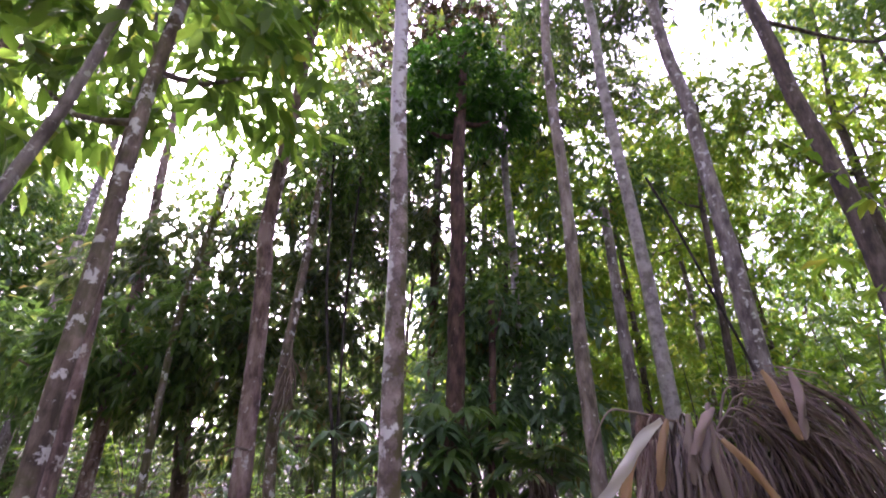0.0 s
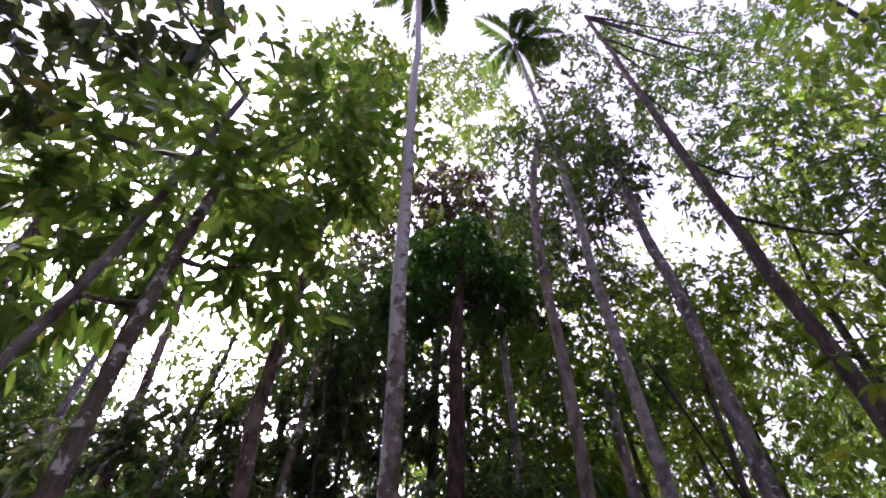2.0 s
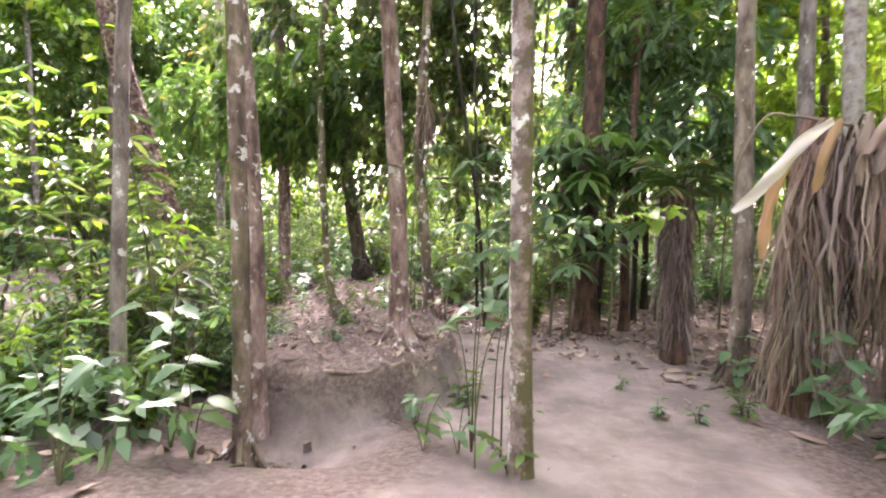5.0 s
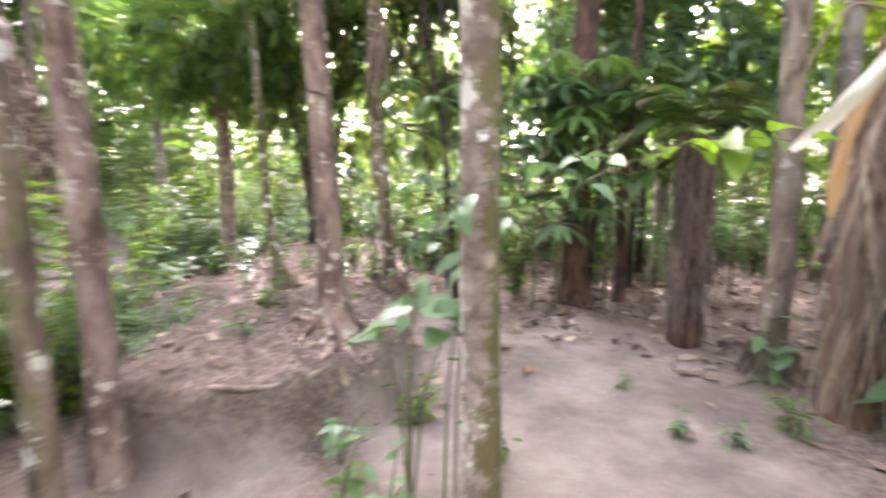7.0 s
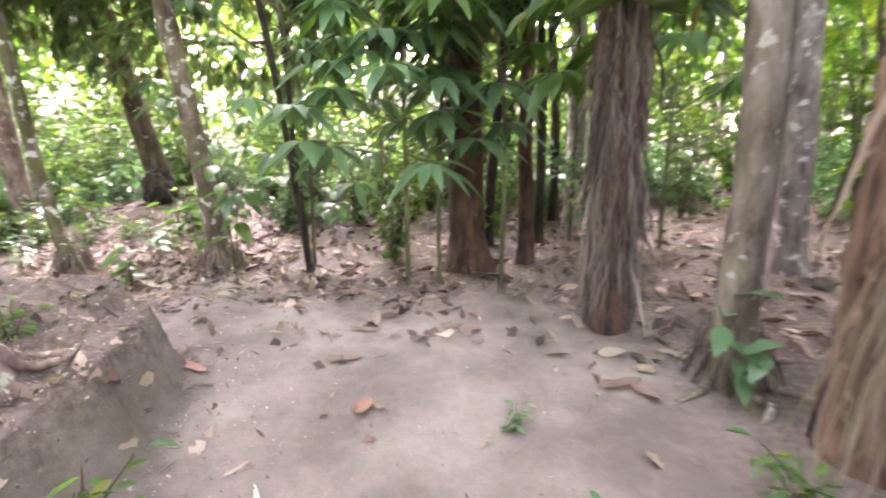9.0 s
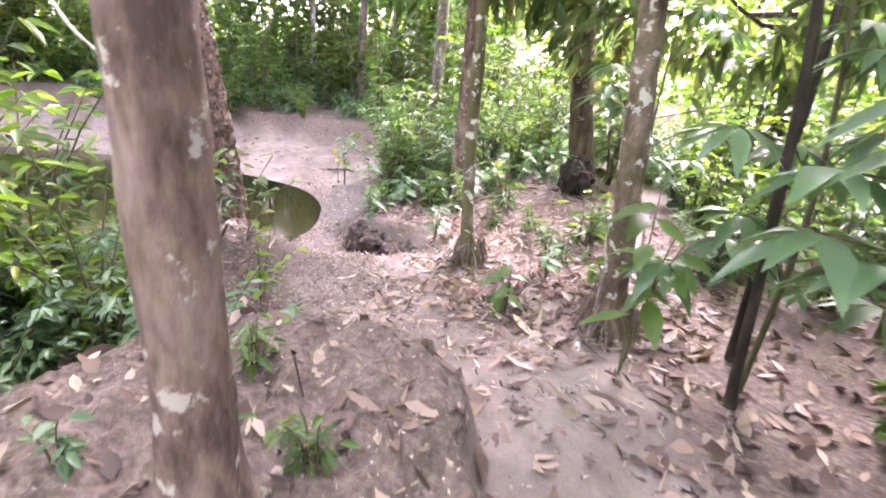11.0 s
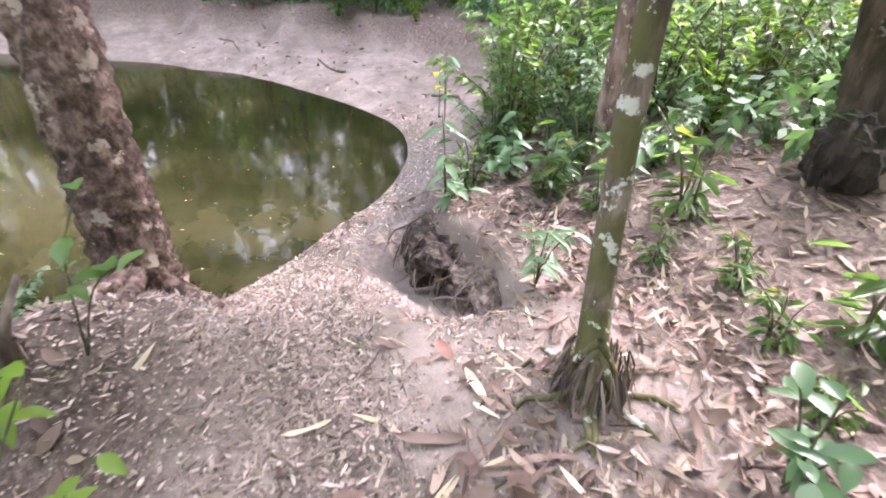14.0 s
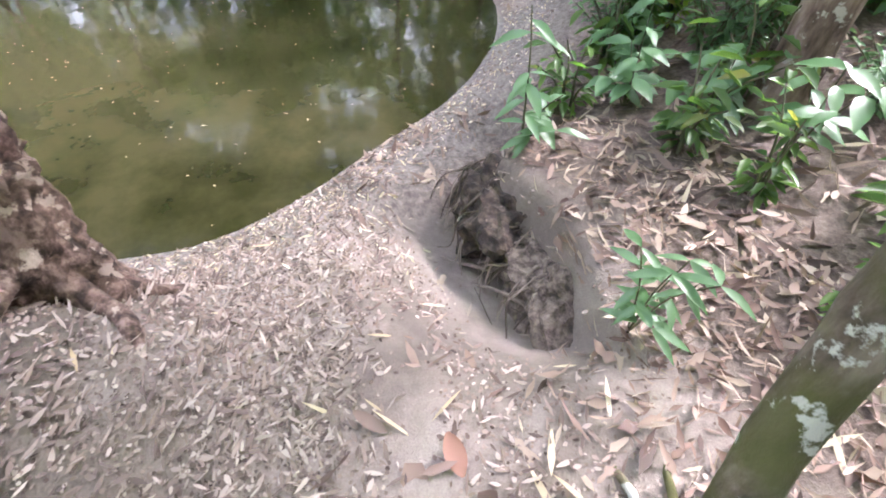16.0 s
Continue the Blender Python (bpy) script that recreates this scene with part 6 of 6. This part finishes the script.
# ---- litter ----
def litter(name, count, place, length, shape, material, label, g, lift=0.006, curl=0.3, crisp=False):
    """Fallen leaves lying on the soil."""
    xs, ys = [], []
    while len(xs) < count:
        x, y = place(g)
        xs.append(x), ys.append(y)
    x, y = np.array(xs), np.array(ys)
    keep = (pond_distance(x, y) > 0.05) & (channel(x, y)[1] < 0.4 + 0.5 * g.random(len(x)))
    x, y = x[keep], y[keep]
    n = len(x)
    e = 0.03
    nx, ny = (ground(x - e, y) - ground(x + e, y)) / (2 * e), (ground(x, y - e) - ground(x, y + e)) / (2 * e)
    nrm = unit(np.stack([nx, ny, np.ones(n)], -1) + g.normal(size=(n, 3)) * 0.38)
    a = g.random(n) * 2 * math.pi
    d = np.stack([np.cos(a), np.sin(a), 0 * a], -1)
    d = unit(d - nrm * (d * nrm).sum(1, keepdims=True))
    ll = length * (0.5 + 0.8 * g.random(n))
    p = np.stack([x, y, ground(x, y) + lift + 0.012 * g.random(n)], -1) - d * ll[:, None] * 0.5
    if crisp:
        v, f = fine_leaves(p, d, nrm, ll, ll * shape * (0.35 + 1.5 * g.random(n) ** 2), 0.35 * g.normal(size=(n, 1, 1)), g, 0.4)
    else:
        v, f = leaves(p, d, nrm, ll, ll * shape, -curl * 0.2)
    return tagged(link_mesh(name, v, f, material), label, "leaf litter", kind="stuff")


g4 = np.random.default_rng(31)


def box(x0, x1, y0, y1):
    def pick(g):
        while True:
            x, y = x0 + (x1 - x0) * g.random(), y0 + (y1 - y0) * g.random()
            if g.random() > 0.97 * bare(np.array([x]), np.array([y]))[0]:
                return x, y
    return pick


def around(cx, cy, sx, sy):
    return lambda g: (cx + sx * g.normal(), cy + sy * g.normal())


litter("leaf_litter", 5200, box(-2.6, 7, 5.6, 13), 0.14, 0.4, LITTER, "pinkish brown dead leaves carpeting the forest floor", g4)
litter("leaf_litter", 1900, box(-7, -1.6, 6.6, 10.5), 0.15, 0.2, LITTER, "dense dry leaf litter round the mossy trees", g4)
litter("leaf_litter", 1100, around(-2.95, 7.2, 0.5, 0.4), 0.14, 0.24, HUSK, "broad curled pinkish dry leaves heaped beside the mossy tree", g4, 0.008, 0.3, True)
litter("leaf_litter", 1500, around(-4.3, 8.2, 0.85, 0.42), 0.11, 0.2, HUSK, "curled dry husks under the weeds behind the bank", g4, 0.008, 0.3, True)
litter("leaf_litter", 300, around(-5.0, 8.0, 0.5, 0.2), 0.08, 0.22, HUSK, "dry leaves along the top of the eroded bank", g4, 0.008, 0.3, True)
litter("leaf_litter", 1100, box(-8, -2, -2, 5.6), 0.12, 0.42, LITTER, "brown dead leaves under the bushes", g4)
litter("leaf_litter", 330, around(-2.0, 4.55, 0.6, 0.5), 0.075, 0.4, LITTER, "dead leaves scattered over the mound", g4, crisp=True)
litter("leaf_litter", 130, around(-0.1, 6.6, 0.9, 0.5), 0.12, 0.36, LITTER, "curled dead leaves along the clearing's edge", g4, crisp=True)
litter("leaf_litter", 260, around(-1.3, 6.7, 0.9, 0.45), 0.13, 0.34, LITTER, "dry leaves where the way bends", g4, crisp=True)
litter("leaf_litter", 350, box(2, 5, 2.5, 5.6), 0.17, 0.22, LITTER, "dry strips of frond on the ground", g4)
litter("leaf_litter", 420, around(0.3, 4.8, 0.9, 1.2), 0.022, 0.4, CRUMB, "small crumbs of leaf and soil on the trodden clearing", g4)
litter("leaf_litter", 26, around(0.3, 5.9, 1.0, 0.7), 0.1, 0.3, LITTER, "few curled dead leaves on the trodden clearing", g4, crisp=True)
litter("leaf_litter", 300, around(-2.4, 6.0, 0.9, 0.5), 0.04, 0.4, CRUMB, "small crumbs on the trodden way", g4)
litter("leaf_litter", 60, around(-1.9, 5.9, 0.8, 0.4), 0.13, 0.3, LITTER, "curled dead leaves on the trodden way", g4, crisp=True)
litter("leaf_litter", 1500, around(-1.3, 4.9, 0.4, 0.55), 0.018, 0.5, CRUMB, "crumbled soil and leaf bits on the bank's edge", g4, 0.008, 1.0)
litter("leaf_litter", 90, around(-1.5, 5.1, 0.4, 0.5), 0.12, 0.36, LITTER, "dry leaves caught on the bank", g4, crisp=True)
litter("straw_litter", 40, around(-4.3, 7.35, 1.1, 0.7), 0.17, 0.12, STRAW, "pale straw-like bamboo leaf strips on the bank", g4)
litter("straw_litter", 26, around(-2.6, 6.5, 0.7, 0.4), 0.2, 0.12, STRAW, "pale dry strips along the way", g4)
litter("straw_litter", 300, around(-6.3, 7.1, 0.8, 0.5), 0.06, 0.22, HUSK, "pale debris washed up along the shore", g4)
litter("straw_litter", 200, around(-5.7, 6.4, 0.3, 0.5), 0.06, 0.2, STRAW, "pale debris on the muddy shore", g4)


def shore_band():
    """Chips and rotten bits washed up in a band along the near shore."""
    g = np.random.default_rng(44)
    for name, n, material, size, label in (("shore_debris", 2600, CRUMB, 0.042, "dark rotten bits along the muddy shore"), ("shore_debris", 700, STRAW, 0.04, "pale chips washed up along the muddy shore")):
        k = g.integers(0, 24, n)
        t = g.random(n)
        a, b = np.array(POND)[k], np.array(POND)[k + 1]
        c = a + (b - a) * t[:, None]
        out = unit(np.stack([(b - a)[:, 1], -(b - a)[:, 0]], -1))
        c = c + out * (0.03 + 0.52 * g.random(n) ** 1.4)[:, None] * np.where(pond_distance(*(c + out * 0.1).T) > 0, 1, -1)[:, None]
        keep = iter(c.tolist())
        litter(name, n, lambda gg: tuple(next(keep)), size, 0.35, material, label, g)
    litter("beach_litter", 900, lambda gg: (-18 + 9 * gg.random(), 5 + 6 * gg.random()), 0.14, 0.3, LITTER, "dead leaves and sticks on the far beach", g)


shore_band()


def crumbs():
    """Worm casts and root bits that roughen the bank."""
    g = np.random.default_rng(55)
    n = 24000
    x, y = -4.4 + 1.05 * g.normal(size=n), 6.35 + 0.62 * g.normal(size=n)
    ok = (pond_distance(x, y) > 0.15) & (sm((way_distance(x, y) - 0.02) / 0.6) > 0.7 * g.random(n) * g.random(n)) & (channel(x, y)[1] < 0.3 + 0.5 * g.random(n))
    x, y = x[ok], y[ok]
    n = len(x)
    a = g.random(n) * 2 * math.pi
    d = np.stack([np.cos(a), np.sin(a), 0.25 * g.random(n)], -1)
    ll = 0.012 + 0.07 * g.random(n) ** 4
    p = np.stack([x, y, ground(x, y) + 0.004], -1)
    v, f = leaves(p, d, np.tile([0, 0, 1.0], (n, 1)) + g.normal(size=(n, 3)) * 0.4, ll, 0.008 + 0.01 * g.random(n), -0.15)
    tagged(link_mesh("root_crumbs", v, f, CRUMB), "fine curled root bits and crumbs on the bank", "debris", kind="stuff")
    n = 330
    x, y = -9.5 + 2.6 * g.normal(size=n), 5.0 + 2.2 * g.normal(size=n)
    ok = pond_distance(x, y) < -0.1
    x, y = x[ok], y[ok]
    a = g.random(len(x)) * 2 * math.pi
    d = np.stack([np.cos(a), np.sin(a), 0 * a], -1)
    p = np.stack([x, y, np.full(len(x), WATER_Z + 0.004)], -1)
    v, f = leaves(p, d, np.tile([0, 0, 1.0], (len(x), 1)), 0.015 + 0.04 * g.random(len(x)) ** 2, 0.013, 0)
    tagged(link_mesh("floating_leaves", v, f, HUSK), "small pale leaves floating on the pond", "leaves", kind="stuff")


crumbs()


def fallen_leaf(x, y, turn, length, shape, material, label, lift=0.012):
    """One curled fallen leaf."""
    n = 9
    s = np.linspace(0, 1, n)
    w = length * shape * np.sin(math.pi * np.clip(s * 0.94 + 0.03, 0, 1)) ** 0.8
    zc = 0.18 * length * (s - 0.5) ** 2 * 2
    mid = np.stack([length * (s - 0.5), 0 * s, zc], -1)
    wave = 0.03 * length * np.sin(s * 9)
    v = np.stack([mid + np.stack([0 * s, w / 2, w * 0.22 + wave], -1), mid, mid + np.stack([0 * s, -w / 2, w * 0.22 - wave], -1)], 1).reshape(-1, 3)
    i = np.arange(n - 1)[:, None] * 3
    f = np.concatenate([i + [0, 1, 4, 3], i + [1, 2, 5, 4]], 1).reshape(-1, 4)
    ob = link_mesh("fallen_leaf", v, f, material, smooth=True)
    ob.matrix_world = pose(x, y, gz(x, y) + lift, 4, 5, turn)
    tagged(ob, label, "fallen leaf", "fallen leaves on the way")


for x, y, turn, length, shape, material, label in [
        (-0.45, 5.56, 20, 0.2, 0.38, LITTER, "curled pale brown leaf on bare soil"), (-0.22, 5.1, 75, 0.15, 0.5, LITTER_RED, "reddish brown leaf on bare soil"), (-0.4, 5.95, 0, 0.2, 0.2, LITTER, "narrow dry leaf on bare soil"),
        (0.15, 6.05, 10, 0.16, 0.4, LITTER, "dark curled leaf on bare soil"), (0.28, 5.98, 160, 0.15, 0.4, LITTER, "dark curled leaf on bare soil"), (0.32, 5.8, 30, 0.1, 0.4, LITTER, "small dark leaf on bare soil"),
        (1.05, 5.4, 20, 0.26, 0.3, LITTER, "crumpled brown leaves near the shaggy palm"), (1.15, 5.3, 120, 0.2, 0.35, LITTER, "crumpled brown leaf near the shaggy palm"), (0.78, 4.35, 60, 0.12, 0.5, LITTER, "torn pale brown leaf"),
        (-0.5, 4.55, -60, 0.12, 0.16, STRAW, "short pale stick-like strip"), (-1.2, 5.36, -20, 0.17, 0.35, LITTER_RED, "orange-brown leaf at the mound's edge"), (-1.35, 5.5, -60, 0.12, 0.4, LITTER, "dark leaf at the mound's edge"),
        (1.45, 4.4, -40, 0.16, 0.35, LITTER, "dull brown leaf on bare soil"), (1.7, 4.15, -30, 0.22, 0.3, LITTER, "dry leaf by the dead palm"),
        (-3.75, 6.75, 70, 0.28, 0.2, LITTER, "long dry brown leaf on the bank"), (-3.35, 6.35, 100, 0.24, 0.13, STRAW, "white bleached strip on the bank"), (-3.5, 6.7, 120, 0.2, 0.13, STRAW, "white bleached strip on the bank"),
        (-3.95, 6.3, 95, 0.2, 0.12, STRAW, "pale strip on the bank"), (-3.2, 5.95, 80, 0.22, 0.14, STRAW, "white bleached strip on the bank"), (-4.2, 7.0, 10, 0.14, 0.5, LITTER_RED, "pinkish flat leaf on the muddy way"),
        (-3.95, 7.05, 5, 0.19, 0.25, STRAW, "pale dry leaf on the bank"), (-4.35, 6.75, 50, 0.13, 0.35, LITTER, "brown leaf on the bank"), (-2.7, 6.0, 30, 0.24, 0.25, LITTER, "curled brown leaf on the way"),
        (-2.4, 6.9, -10, 0.45, 0.13, STRAW, "long pale sheath lying by the spotted tree"), (-2.0, 5.9, 40, 0.2, 0.3, LITTER, "curled brown leaf on the way"), (-2.9, 6.7, 15, 0.3, 0.16, LITTER, "long dry leaf on the way")]:
    fallen_leaf(x, y, turn, length, shape, material, label)
